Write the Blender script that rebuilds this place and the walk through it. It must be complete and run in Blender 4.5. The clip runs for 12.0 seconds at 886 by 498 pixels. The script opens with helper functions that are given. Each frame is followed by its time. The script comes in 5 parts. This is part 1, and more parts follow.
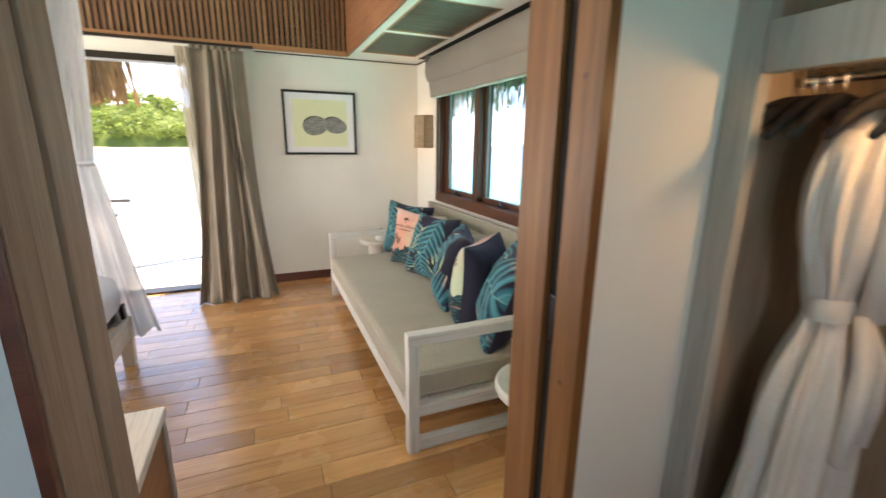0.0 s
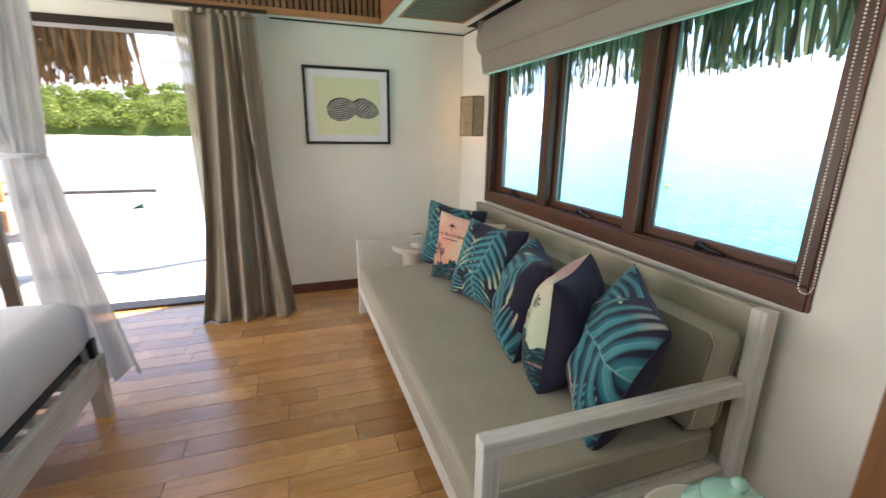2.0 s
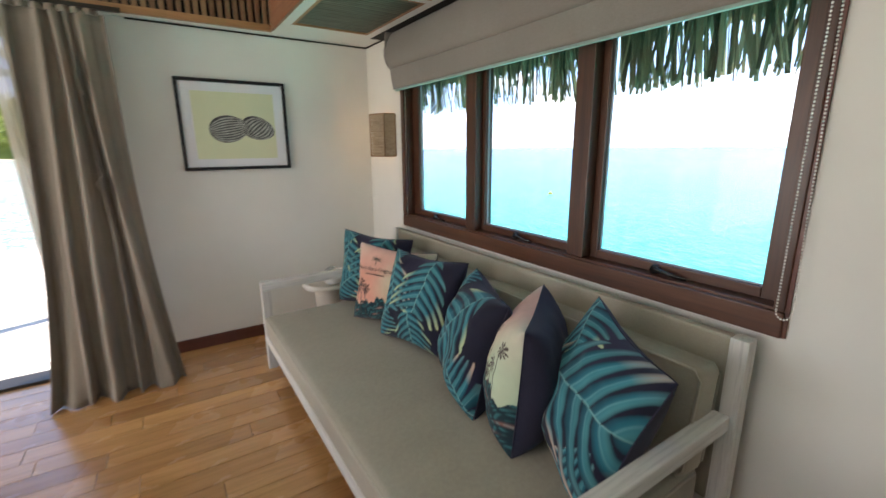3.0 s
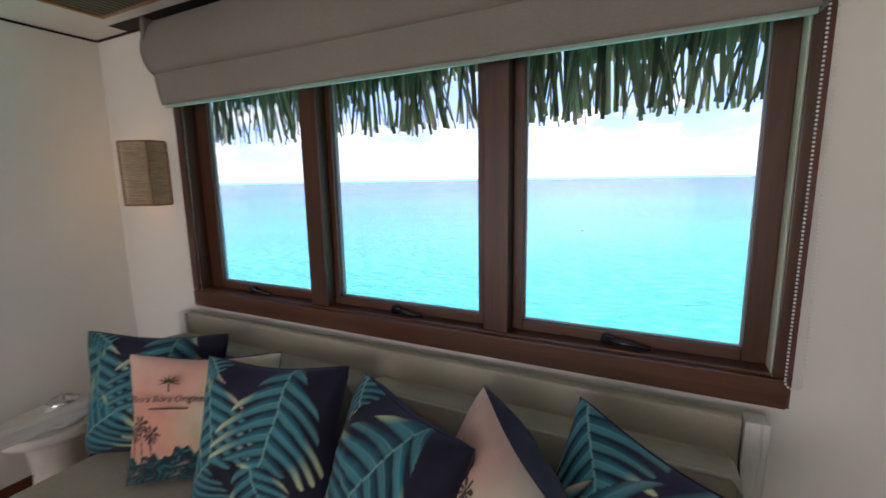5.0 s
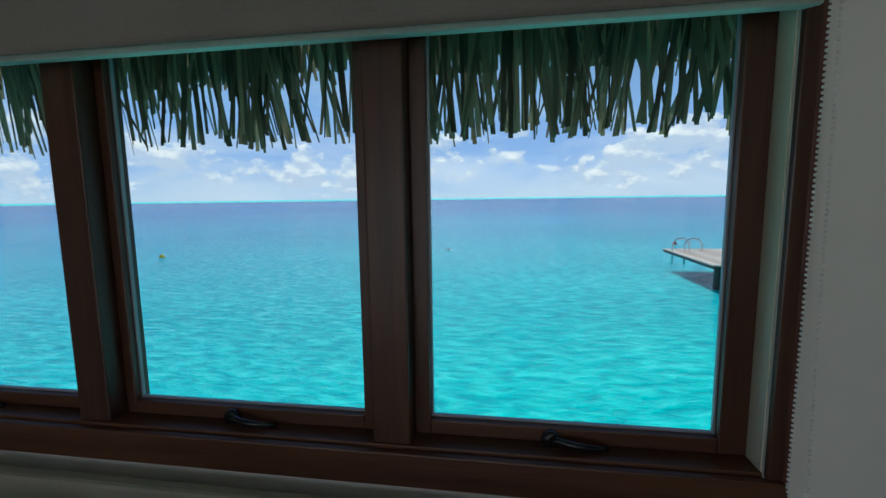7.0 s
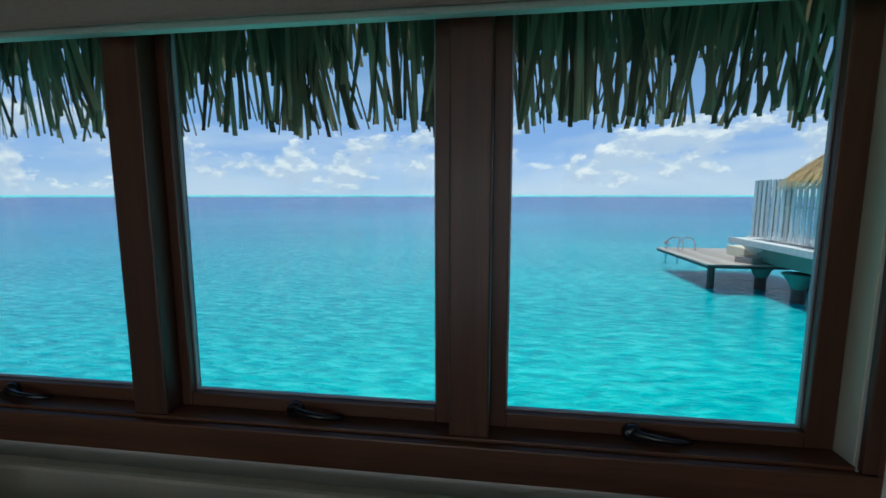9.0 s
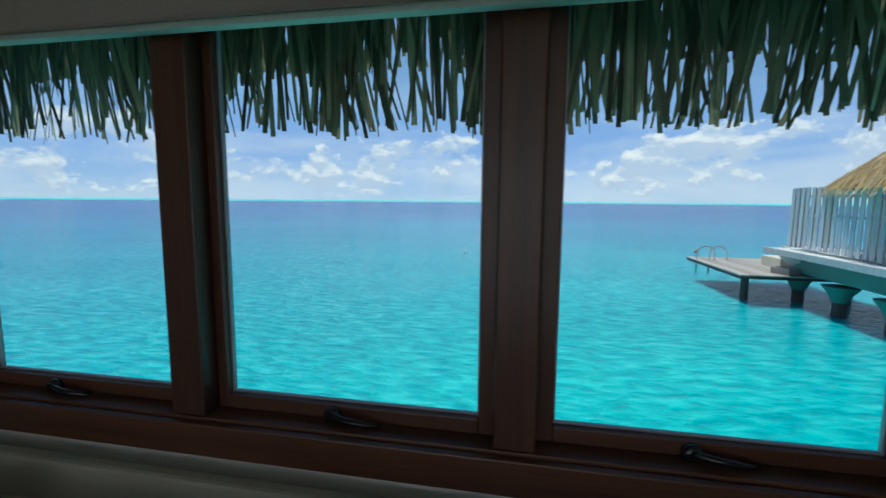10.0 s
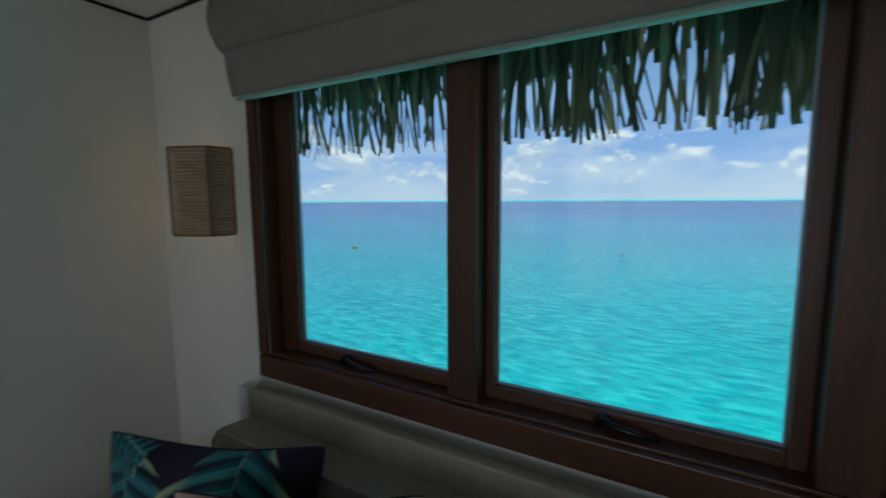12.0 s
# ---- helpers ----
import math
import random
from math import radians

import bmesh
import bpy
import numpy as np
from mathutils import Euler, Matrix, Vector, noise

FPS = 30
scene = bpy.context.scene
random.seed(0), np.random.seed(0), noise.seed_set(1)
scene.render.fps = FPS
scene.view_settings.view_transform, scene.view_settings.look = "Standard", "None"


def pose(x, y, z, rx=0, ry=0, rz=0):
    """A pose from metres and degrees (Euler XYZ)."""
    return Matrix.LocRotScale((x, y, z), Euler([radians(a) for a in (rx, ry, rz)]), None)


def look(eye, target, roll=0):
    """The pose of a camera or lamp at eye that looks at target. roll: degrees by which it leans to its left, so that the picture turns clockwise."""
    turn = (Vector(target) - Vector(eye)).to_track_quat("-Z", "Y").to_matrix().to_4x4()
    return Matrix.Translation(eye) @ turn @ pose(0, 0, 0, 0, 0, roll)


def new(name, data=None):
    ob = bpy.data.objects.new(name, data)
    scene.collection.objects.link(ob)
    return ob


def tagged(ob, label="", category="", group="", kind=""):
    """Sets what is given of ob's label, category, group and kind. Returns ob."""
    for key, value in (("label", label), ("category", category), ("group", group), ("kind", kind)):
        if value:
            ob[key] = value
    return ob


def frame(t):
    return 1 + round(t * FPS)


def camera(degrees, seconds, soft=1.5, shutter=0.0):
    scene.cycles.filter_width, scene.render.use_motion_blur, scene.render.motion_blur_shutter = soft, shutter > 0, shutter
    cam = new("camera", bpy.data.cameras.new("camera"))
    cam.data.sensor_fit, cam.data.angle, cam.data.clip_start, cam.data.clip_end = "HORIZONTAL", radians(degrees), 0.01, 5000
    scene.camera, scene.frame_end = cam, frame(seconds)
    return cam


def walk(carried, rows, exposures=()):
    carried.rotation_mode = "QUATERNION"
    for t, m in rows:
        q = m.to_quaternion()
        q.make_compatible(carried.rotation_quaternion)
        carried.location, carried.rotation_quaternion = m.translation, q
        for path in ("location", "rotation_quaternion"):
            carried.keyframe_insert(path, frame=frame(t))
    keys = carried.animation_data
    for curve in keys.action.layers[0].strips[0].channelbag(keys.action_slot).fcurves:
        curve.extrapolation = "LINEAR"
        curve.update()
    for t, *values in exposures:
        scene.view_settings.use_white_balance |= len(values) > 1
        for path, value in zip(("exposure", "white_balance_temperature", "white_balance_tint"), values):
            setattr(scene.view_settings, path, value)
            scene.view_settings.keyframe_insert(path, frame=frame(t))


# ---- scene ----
cam = camera(92.1, 12.0, shutter=0.5)

PATH = [
    (0, (0.179, -0.043, 1.365), (0.931, 1.748, 0.886), 0.7),
    (0.5, (0.18, 0.136, 1.36), (0.735, 1.993, 0.867), 1.3),
    (1, (0.184, 0.321, 1.35), (0.674, 2.18, 0.801), 1.2),
    (1.5, (0.219, 0.539, 1.335), (0.727, 2.395, 0.79), 1.1),
    (2, (0.277, 0.697, 1.348), (0.915, 2.518, 0.823), 0.8),
    (2.5, (0.284, 0.848, 1.361), (1.138, 2.585, 0.857), 0.2),
    (3, (0.256, 1.041, 1.384), (1.319, 2.672, 0.923), -0.4),
    (5, (0.431, 1.787, 1.425), (2.197, 2.668, 1.102), -1.0),
    (5.5, (0.553, 1.849, 1.441), (2.401, 2.557, 1.147), -1.1),
    (6, (0.734, 1.9, 1.463), (2.641, 2.443, 1.201), -1.0),
    (6.5, (0.848, 1.95, 1.462), (2.792, 2.35, 1.221), -0.9),
    (8.5, (0.868, 2.127, 1.457), (2.841, 2.328, 1.2), -0.3),
    (9, (0.859, 2.183, 1.44), (2.826, 2.444, 1.188), -0.0),
    (9.5, (0.875, 2.188, 1.441), (2.835, 2.502, 1.2), 0.3),
    (10, (0.889, 2.238, 1.429), (2.843, 2.601, 1.203), 0.5),
    (10.5, (0.858, 2.361, 1.426), (2.8, 2.781, 1.198), 0.6),
    (11, (0.822, 2.442, 1.433), (2.74, 2.96, 1.206), 0.5),
    (11.5, (0.799, 2.48, 1.44), (2.654, 3.192, 1.209), 0.1),
    (12, (0.77, 2.511, 1.443), (2.496, 3.496, 1.215), -0.3),
]

# exposure follows the clip's camera, which darkens its picture as it turns to the sea
EXPOSURES = [(0, 2.66, 7750, 18), (1.5, 2.46, 7500, 17), (2, 2.24, 7350, 17), (3, 1.93, 7100, 17), (5, 1.25, 7050, 25), (5.5, 0.95, 6850, 23), (6, 0.42, 6450, 14), (6.5, -0.02, 6200, 9),
             (7.2, 0.0, 6000, 7), (8.5, -0.05, 6000, 6), (10.8, -0.05, 6000, 6), (12, -0.12, 6000, 6)]
walk(cam, [(t, look(eye, target, roll)) for t, eye, target, roll in PATH], EXPOSURES)

# ---- world and sun ----
SUN_FROM = Vector((0.40, 0.17, 0.95)).normalized()
world = bpy.data.worlds.new("sky")
scene.world = world
world.use_nodes = True
wn = world.node_tree
sky = wn.nodes.new("ShaderNodeTexSky")
sky.sky_type = "NISHITA"
sky.sun_disc = False
sky.sun_elevation = math.asin(SUN_FROM.z)
sky.sun_rotation = math.atan2(SUN_FROM.x, SUN_FROM.y)
sky.air_density, sky.dust_density, sky.ozone_density = 1.0, 0.0, 4.0
wn.links.new(sky.outputs["Color"], wn.nodes["Background"].inputs["Color"])
wn.nodes["Background"].inputs["Strength"].default_value = 0.10
sun = new("sun", bpy.data.lights.new("sun", "SUN"))
sun.data.energy, sun.data.angle, sun.data.color = 4.0, radians(0.53), (1.0, 0.95, 0.88)
sun.matrix_world = look(SUN_FROM * 30, (0, 0, 0))


def lamp(name, place, watts, colour, radius):
    ob = new(name, bpy.data.lights.new(name, "POINT"))
    ob.data.energy, ob.data.color, ob.data.shadow_soft_size = watts, colour, radius
    ob.location = place
    return ob


def daylight(name, place, toward, width, height, watts, colour):
    """An area lamp standing in for light from outside."""
    ob = new(name, bpy.data.lights.new(name, "AREA"))
    ob.data.shape, ob.data.size, ob.data.size_y = "RECTANGLE", width, height
    ob.data.energy, ob.data.color = watts, colour
    ob.matrix_world = look(place, toward)
    return ob


# added fill lamp in an assumed, unseen opening to the side deck
daylight("west_fill_lamp", (-3.16, 2.65, 1.05), (2.0, 2.65, 1.0), 2.6, 1.9, 21.5, (1.0, 0.97, 0.92))
# fill lamp at an assumed hall window behind the start of the walk
daylight("hall_fill_lamp", (-0.10, -1.20, 1.45), (0.0, 2.0, 1.2), 1.0, 1.1, 0.55, (1.0, 0.93, 0.80))
# added lamp, unseen below the sill, for light the sunlit lagoon throws up
daylight("lagoon_bounce_lamp", (3.00, 2.62, -0.35), (1.15, 2.75, 2.14), 3.2, 1.0, 12.0, (0.58, 1.0, 0.84))
lamp("closet_light", (1.27, 0.20, 1.49), 0.72, (1.0, 0.62, 0.30), 0.03)
lamp("sconce_light", (1.655, 3.96, 1.47), 0.22, (1.0, 0.68, 0.36), 0.02)
lamp("bedside_light", (-0.425, 1.17, 1.03), 0.60, (1.0, 0.55, 0.22), 0.03)


# ---- materials ----
def node_material(name):
    m = bpy.data.materials.new(name)
    m.use_nodes = True
    return m, m.node_tree, m.node_tree.nodes["Principled BSDF"]


def add(nt, kind, **values):
    n = nt.nodes.new(kind)
    for key, value in values.items():
        n.inputs[key].default_value = value
    return n


def ramp(nt, source, stops):
    r = nt.nodes.new("ShaderNodeValToRGB")
    while len(r.color_ramp.elements) < len(stops):
        r.color_ramp.elements.new(0.5)
    for e, (at, c) in zip(r.color_ramp.elements, stops):
        e.position, e.color = at, (*c, 1) if len(c) == 3 else c
    nt.links.new(source, r.inputs["Fac"])
    return r


def mixed(nt, fac, a, b, mode="MIX"):
    n = nt.nodes.new("ShaderNodeMix")
    n.data_type, n.blend_type = "RGBA", mode
    for socket, value in ((n.inputs[0], fac), (n.inputs[6], a), (n.inputs[7], b)):
        if isinstance(value, (int, float)):
            socket.default_value = value
        elif isinstance(value, tuple):
            socket.default_value = (*value, 1)
        else:
            nt.links.new(value, socket)
    return n.outputs[2]


def coords(nt, scale=(1, 1, 1), turn=(0, 0, 0), random_shift=False):
    tc = nt.nodes.new("ShaderNodeTexCoord")
    mp = add(nt, "ShaderNodeMapping", Scale=scale, Rotation=turn)
    nt.links.new(tc.outputs["Object"], mp.inputs["Vector"])
    if random_shift:
        info = nt.nodes.new("ShaderNodeObjectInfo")
        sc = nt.nodes.new("ShaderNodeVectorMath")
        sc.operation = "SCALE"
        sc.inputs[0].default_value = (37.0, 91.0, 53.0)
        nt.links.new(info.outputs["Random"], sc.inputs["Scale"])
        nt.links.new(sc.outputs[0], mp.inputs["Location"])
    return mp.outputs["Vector"]


def noise_at(nt, vec, scale, detail=4.0, rough=0.55, distortion=0.0):
    n = add(nt, "ShaderNodeTexNoise", Scale=scale, Detail=detail, Roughness=rough, Distortion=distortion)
    nt.links.new(vec, n.inputs["Vector"])
    return n.outputs["Fac"]


def bumped(nt, b, height, strength, distance):
    n = add(nt, "ShaderNodeBump", Strength=strength, Distance=distance)
    nt.links.new(height, n.inputs["Height"])
    nt.links.new(n.outputs["Normal"], b.inputs["Normal"])


def plain(name, colour, rough=0.6, vary=0.12, scale=3.0, bump=0.15, fine=120.0, metallic=0.0, spec=0.5, sheen=0.0):
    """Paint, plaster, ceramic or cloth: soft blotches at one scale and fine grain at another."""
    m, nt, b = node_material(name)
    v = coords(nt)
    dark = tuple(c * (1 - vary) for c in colour)
    light = tuple(min(1, c * (1 + vary * 0.6)) for c in colour)
    col = ramp(nt, noise_at(nt, v, scale), [(0.3, dark), (0.7, light)])
    nt.links.new(col.outputs[0], b.inputs["Base Color"])
    grain = noise_at(nt, v, fine, 2.0)
    rr = ramp(nt, grain, [(0.3, (rough * 0.9,) * 3), (0.7, (min(1, rough * 1.1),) * 3)])
    nt.links.new(rr.outputs[0], b.inputs["Roughness"])
    b.inputs["Metallic"].default_value = metallic
    b.inputs["Specular IOR Level"].default_value = spec
    b.inputs["Sheen Weight"].default_value = sheen
    if bump:
        bumped(nt, b, grain, bump, 0.002)
    return m


def wood(name, dark, mid, light, axis="x", rough=0.45, grain=1.0, bump=0.12, random_tint=0.0, coat=0.0):
    """Stretched noise for the grain along an axis, with darker pores and a slow drift of tone."""
    m, nt, b = node_material(name)
    along = {"x": (0.7, 14, 14), "y": (14, 0.7, 14), "z": (14, 14, 0.7)}[axis]
    v = coords(nt, tuple(a * grain for a in along), random_shift=True)
    streak = noise_at(nt, v, 1.6, 6.0, 0.6, 0.6)
    col = ramp(nt, streak, [(0.25, dark), (0.5, mid), (0.75, light)])
    pores = noise_at(nt, v, 9.0, 3.0, 0.6)
    pr = ramp(nt, pores, [(0.36, (0.72,) * 3), (0.5, (1, 1, 1))])
    c = mixed(nt, 0.6, col.outputs[0], pr.outputs[0], "MULTIPLY")
    if random_tint:
        info = nt.nodes.new("ShaderNodeObjectInfo")
        lo, hi = 1 - random_tint, 1 + random_tint
        tint = ramp(nt, info.outputs["Random"], [(0.0, (lo * 0.98, lo * 0.90, lo * 0.84)), (0.5, (1, 1, 1)), (1.0, (hi, hi * 1.02, hi * 1.0))])
        c = mixed(nt, 1.0, c, tint.outputs[0], "MULTIPLY")
    nt.links.new(c, b.inputs["Base Color"])
    wear = ramp(nt, noise_at(nt, coords(nt), 2.5), [(0.3, (rough * 0.85,) * 3), (0.7, (min(1, rough * 1.2),) * 3)])
    nt.links.new(wear.outputs[0], b.inputs["Roughness"])
    b.inputs["Coat Weight"].default_value = coat
    b.inputs["Coat Roughness"].default_value = 0.25
    b.inputs["Coat IOR"].default_value = 1.75
    bumped(nt, b, pores, bump, 0.002)
    return m


def cloth(name, colour, weave=420.0, rough=0.9, vary=0.10, bump=0.35, sheen=0.15, through_light=0.0):
    m, nt, b = node_material(name)
    v = coords(nt)
    big = noise_at(nt, v, 4.0, 3.0)
    # warp and weft: threads of uneven thickness
    warp = noise_at(nt, coords(nt, (1.0, 1.0, 0.12)), weave, 2.0)
    weft = noise_at(nt, coords(nt, (0.12, 0.12, 1.0)), weave, 2.0)
    both = mixed(nt, 0.5, warp, weft)
    tone = ramp(nt, big, [(0.3, tuple(c * (1 - vary) for c in colour)), (0.7, tuple(min(1, c * (1 + vary)) for c in colour))])
    thread = ramp(nt, both, [(0.35, (0.86,) * 3), (0.65, (1.0,) * 3)])
    c = mixed(nt, 1.0, tone.outputs[0], thread.outputs[0], "MULTIPLY")
    nt.links.new(c, b.inputs["Base Color"])
    b.inputs["Roughness"].default_value = rough
    b.inputs["Sheen Weight"].default_value = sheen
    b.inputs["Specular IOR Level"].default_value = 0.2
    bumped(nt, b, both, bump, 0.001)
    if through_light:
        tl = nt.nodes.new("ShaderNodeBsdfTranslucent")
        nt.links.new(c, tl.inputs["Color"])
        mx = add(nt, "ShaderNodeMixShader", Fac=through_light)
        nt.links.new(b.outputs[0], mx.inputs[1])
        nt.links.new(tl.outputs[0], mx.inputs[2])
        nt.links.new(mx.outputs[0], nt.nodes["Material Output"].inputs["Surface"])
    return m


def sheer(name, colour, cover):
    """Gauze: part of the light passes straight, part is scattered through."""
    m, nt, b = node_material(name)
    v = coords(nt)
    b.inputs["Base Color"].default_value = (*colour, 1)
    b.inputs["Roughness"].default_value = 0.9
    tl = nt.nodes.new("ShaderNodeBsdfTranslucent")
    tl.inputs["Color"].default_value = (*colour, 1)
    a = add(nt, "ShaderNodeMixShader", Fac=0.45)
    nt.links.new(b.outputs[0], a.inputs[1])
    nt.links.new(tl.outputs[0], a.inputs[2])
    clear = nt.nodes.new("ShaderNodeBsdfTransparent")
    density = ramp(nt, noise_at(nt, v, 5.0), [(0.3, (cover - 0.06,) * 3), (0.7, (min(1, cover + 0.06),) * 3)])
    mx = nt.nodes.new("ShaderNodeMixShader")
    nt.links.new(density.outputs[0], mx.inputs["Fac"])
    nt.links.new(clear.outputs[0], mx.inputs[1])
    nt.links.new(a.outputs[0], mx.inputs[2])
    nt.links.new(mx.outputs[0], nt.nodes["Material Output"].inputs["Surface"])
    bumped(nt, b, noise_at(nt, v, 220.0), 0.2, 0.001)
    return m


def pane_glass(name):
    m, nt, b = node_material(name)
    nt.nodes.remove(b)
    clear = nt.nodes.new("ShaderNodeBsdfTransparent")
    clear.inputs["Color"].default_value = (0.96, 0.99, 0.975, 1)
    gloss = nt.nodes.new("ShaderNodeBsdfGlossy")
    gloss.inputs["Roughness"].default_value = 0.02
    face = nt.nodes.new("ShaderNodeLayerWeight")
    face.inputs["Blend"].default_value = 0.5
    mx = nt.nodes.new("ShaderNodeMixShader")
    power = nt.nodes.new("ShaderNodeMath")
    power.operation = "POWER"
    power.inputs[1].default_value = 5.0
    nt.links.new(face.outputs["Facing"], power.inputs[0])
    scale = nt.nodes.new("ShaderNodeMath")
    scale.operation = "MULTIPLY_ADD"
    scale.inputs[1].default_value, scale.inputs[2].default_value = 0.5, 0.010
    nt.links.new(power.outputs[0], scale.inputs[0])
    nt.links.new(scale.outputs[0], mx.inputs["Fac"])
    nt.links.new(clear.outputs[0], mx.inputs[1])
    nt.links.new(gloss.outputs[0], mx.inputs[2])
    nt.links.new(mx.outputs[0], nt.nodes["Material Output"].inputs["Surface"])
    return m


def glow(name, colour, strength):
    m, nt, b = node_material(name)
    b.inputs["Base Color"].default_value = (*colour, 1)
    b.inputs["Emission Color"].default_value = (*colour, 1)
    b.inputs["Emission Strength"].default_value = strength
    return m


def printed(name, rough=0.8):
    """Printed cotton: the print is dyed into the cloth."""
    m, nt, b = node_material(name)
    at = nt.nodes.new("ShaderNodeAttribute")
    at.attribute_name = "print"
    v = coords(nt)
    fade = ramp(nt, noise_at(nt, v, 12.0), [(0.3, (0.88,) * 3), (0.7, (1.0,) * 3)])
    nt.links.new(mixed(nt, 1.0, at.outputs["Color"], fade.outputs[0], "MULTIPLY"), b.inputs["Base Color"])
    b.inputs["Roughness"].default_value = rough
    b.inputs["Sheen Weight"].default_value = 0.1
    b.inputs["Specular IOR Level"].default_value = 0.25
    bumped(nt, b, noise_at(nt, v, 300.0, 2.0), 0.2, 0.001)
    return m


def foliage(name, dark, light):
    m, nt, b = node_material(name)
    geo = nt.nodes.new("ShaderNodeNewGeometry")
    col = ramp(nt, geo.outputs["Random Per Island"], [(0.0, dark), (0.6, tuple((a + c) / 2 for a, c in zip(dark, light))), (1.0, light)])
    nt.links.new(col.outputs[0], b.inputs["Base Color"])
    b.inputs["Roughness"].default_value = 0.6
    tl = nt.nodes.new("ShaderNodeBsdfTranslucent")
    nt.links.new(col.outputs[0], tl.inputs["Color"])
    mx = add(nt, "ShaderNodeMixShader", Fac=0.42)
    nt.links.new(b.outputs[0], mx.inputs[1])
    nt.links.new(tl.outputs[0], mx.inputs[2])
    nt.links.new(mx.outputs[0], nt.nodes["Material Output"].inputs["Surface"])
    return m


WALL = plain("cream_plaster", (0.76, 0.74, 0.68), 0.85, 0.05, 1.6, 0.12, 90)
SOFFIT = plain("white_paint", (0.78, 0.79, 0.76), 0.55, 0.04, 2.0, 0.05, 80)
HALLWALL = plain("pale_blue_textured_wall", (0.56, 0.63, 0.66), 0.9, 0.06, 3.0, 0.6, 160)
FLOOR = wood("honey_teak", (0.48, 0.232, 0.084), (0.60, 0.305, 0.114), (0.69, 0.372, 0.153), "x", 0.25, 0.8, 0.05, 0.26, 0.9)
SUBFLOOR = plain("dark_joint", (0.15, 0.075, 0.035), 0.8)
TEAK = wood("warm_teak", (0.140, 0.053, 0.016), (0.212, 0.085, 0.027), (0.285, 0.125, 0.043), "z", 0.45, 1.0, 0.15)
TEAK_X = wood("warm_teak_lengthwise", (0.26, 0.115, 0.045), (0.38, 0.18, 0.075), (0.48, 0.26, 0.12), "x", 0.45, 1.0, 0.15)
TEAK_Y = wood("red_brown_timber", (0.20, 0.085, 0.04), (0.29, 0.13, 0.065), (0.36, 0.18, 0.09), "y", 0.5, 1.0, 0.15)
SLAT = wood("slat_timber", (0.15, 0.075, 0.038), (0.23, 0.12, 0.06), (0.30, 0.165, 0.085), "z", 0.5, 1.0, 0.15, 0.2)
# near-black colour that stands in for shade in slots and behind slats
GAP_SHADE = plain("painted_gap_shade", (0.012, 0.009, 0.007), 0.9, 0.2)
WINDOW_V = wood("window_timber_upright", (0.042, 0.015, 0.007), (0.072, 0.026, 0.012), (0.105, 0.040, 0.019), "z", 0.42, 1.2, 0.15)
WINDOW_H = wood("window_timber_level", (0.058, 0.020, 0.009), (0.096, 0.034, 0.015), (0.135, 0.052, 0.024), "y", 0.42, 1.2, 0.15)
SKIRT = wood("dark_red_skirting", (0.07, 0.022, 0.014), (0.115, 0.035, 0.022), (0.15, 0.05, 0.03), "x", 0.4)
TAUPE = wood("grey_brown_jamb", (0.21, 0.145, 0.10), (0.305, 0.225, 0.163), (0.39, 0.30, 0.225), "z", 0.6, 1.0, 0.2)
GREYWOOD = wood("grey_painted_timber", (0.34, 0.32, 0.285), (0.41, 0.39, 0.35), (0.48, 0.455, 0.41), "z", 0.6, 0.8, 0.1)
WHITEWASH = wood("whitewashed_timber", (0.58, 0.56, 0.52), (0.70, 0.68, 0.64), (0.78, 0.76, 0.73), "y", 0.6, 0.8, 0.15)
WHITEWASH_X = wood("whitewashed_timber_across", (0.60, 0.58, 0.54), (0.70, 0.68, 0.64), (0.77, 0.75, 0.72), "x", 0.6, 0.8, 0.12)
WHITEWASH_Z = wood("whitewashed_timber_upright", (0.58, 0.56, 0.52), (0.70, 0.68, 0.64), (0.78, 0.76, 0.73), "z", 0.6, 0.8, 0.15)
SEAT = cloth("beige_upholstery", (0.43, 0.39, 0.31), 500, 0.85, 0.05, 0.2, 0.2)
PIPING = cloth("beige_piping", (0.49, 0.45, 0.37), 500, 0.85, 0.05)
DRAPE = cloth("taupe_linen", (0.285, 0.24, 0.19), 400, 0.9, 0.08, 0.3, 0.2, 0.06)
BLIND = cloth("grey_blind_cloth", (0.29, 0.265, 0.235), 420, 0.9, 0.05, 0.25, 0.15, 0.06)
# green bounce light from the lagoon is mixed into this pale cloth colour
HEM_BOUNCE = cloth("sea_tinted_hem", (0.48, 0.60, 0.54), 420, 0.85, 0.05, 0.2, 0.1, 0.25)
GAUZE = sheer("white_gauze", (0.56, 0.58, 0.61), 0.94)
SHEER = sheer("cream_sheer", (0.50, 0.46, 0.36), 0.86)
LINEN = cloth("white_bed_linen", (0.74, 0.76, 0.82), 500, 0.9, 0.03, 0.15, 0.15)
MATTRESS = cloth("grey_bed_base", (0.06, 0.06, 0.065), 300)
ROBE = cloth("white_towelling", (0.72, 0.69, 0.66), 600, 0.95, 0.06, 0.15, 0.3)
BLACK = plain("black_metal", (0.012, 0.012, 0.013), 0.20, 0.2, 8, 0.05, 200)
HANGER = plain("matt_black_moulding", (0.012, 0.011, 0.010), 0.7, 0.2)
BLACKFRAME = plain("black_lacquer", (0.004, 0.004, 0.005), 0.55, 0.2, 8, 0.04, 200)
BRONZE = plain("dark_bronze_frame", (0.030, 0.024, 0.018), 0.4, 0.2, 6, 0.05, 200, 0.5)
CHROME = plain("steel", (0.62, 0.63, 0.64), 0.22, 0.05, 8, 0.02, 200, 1.0)
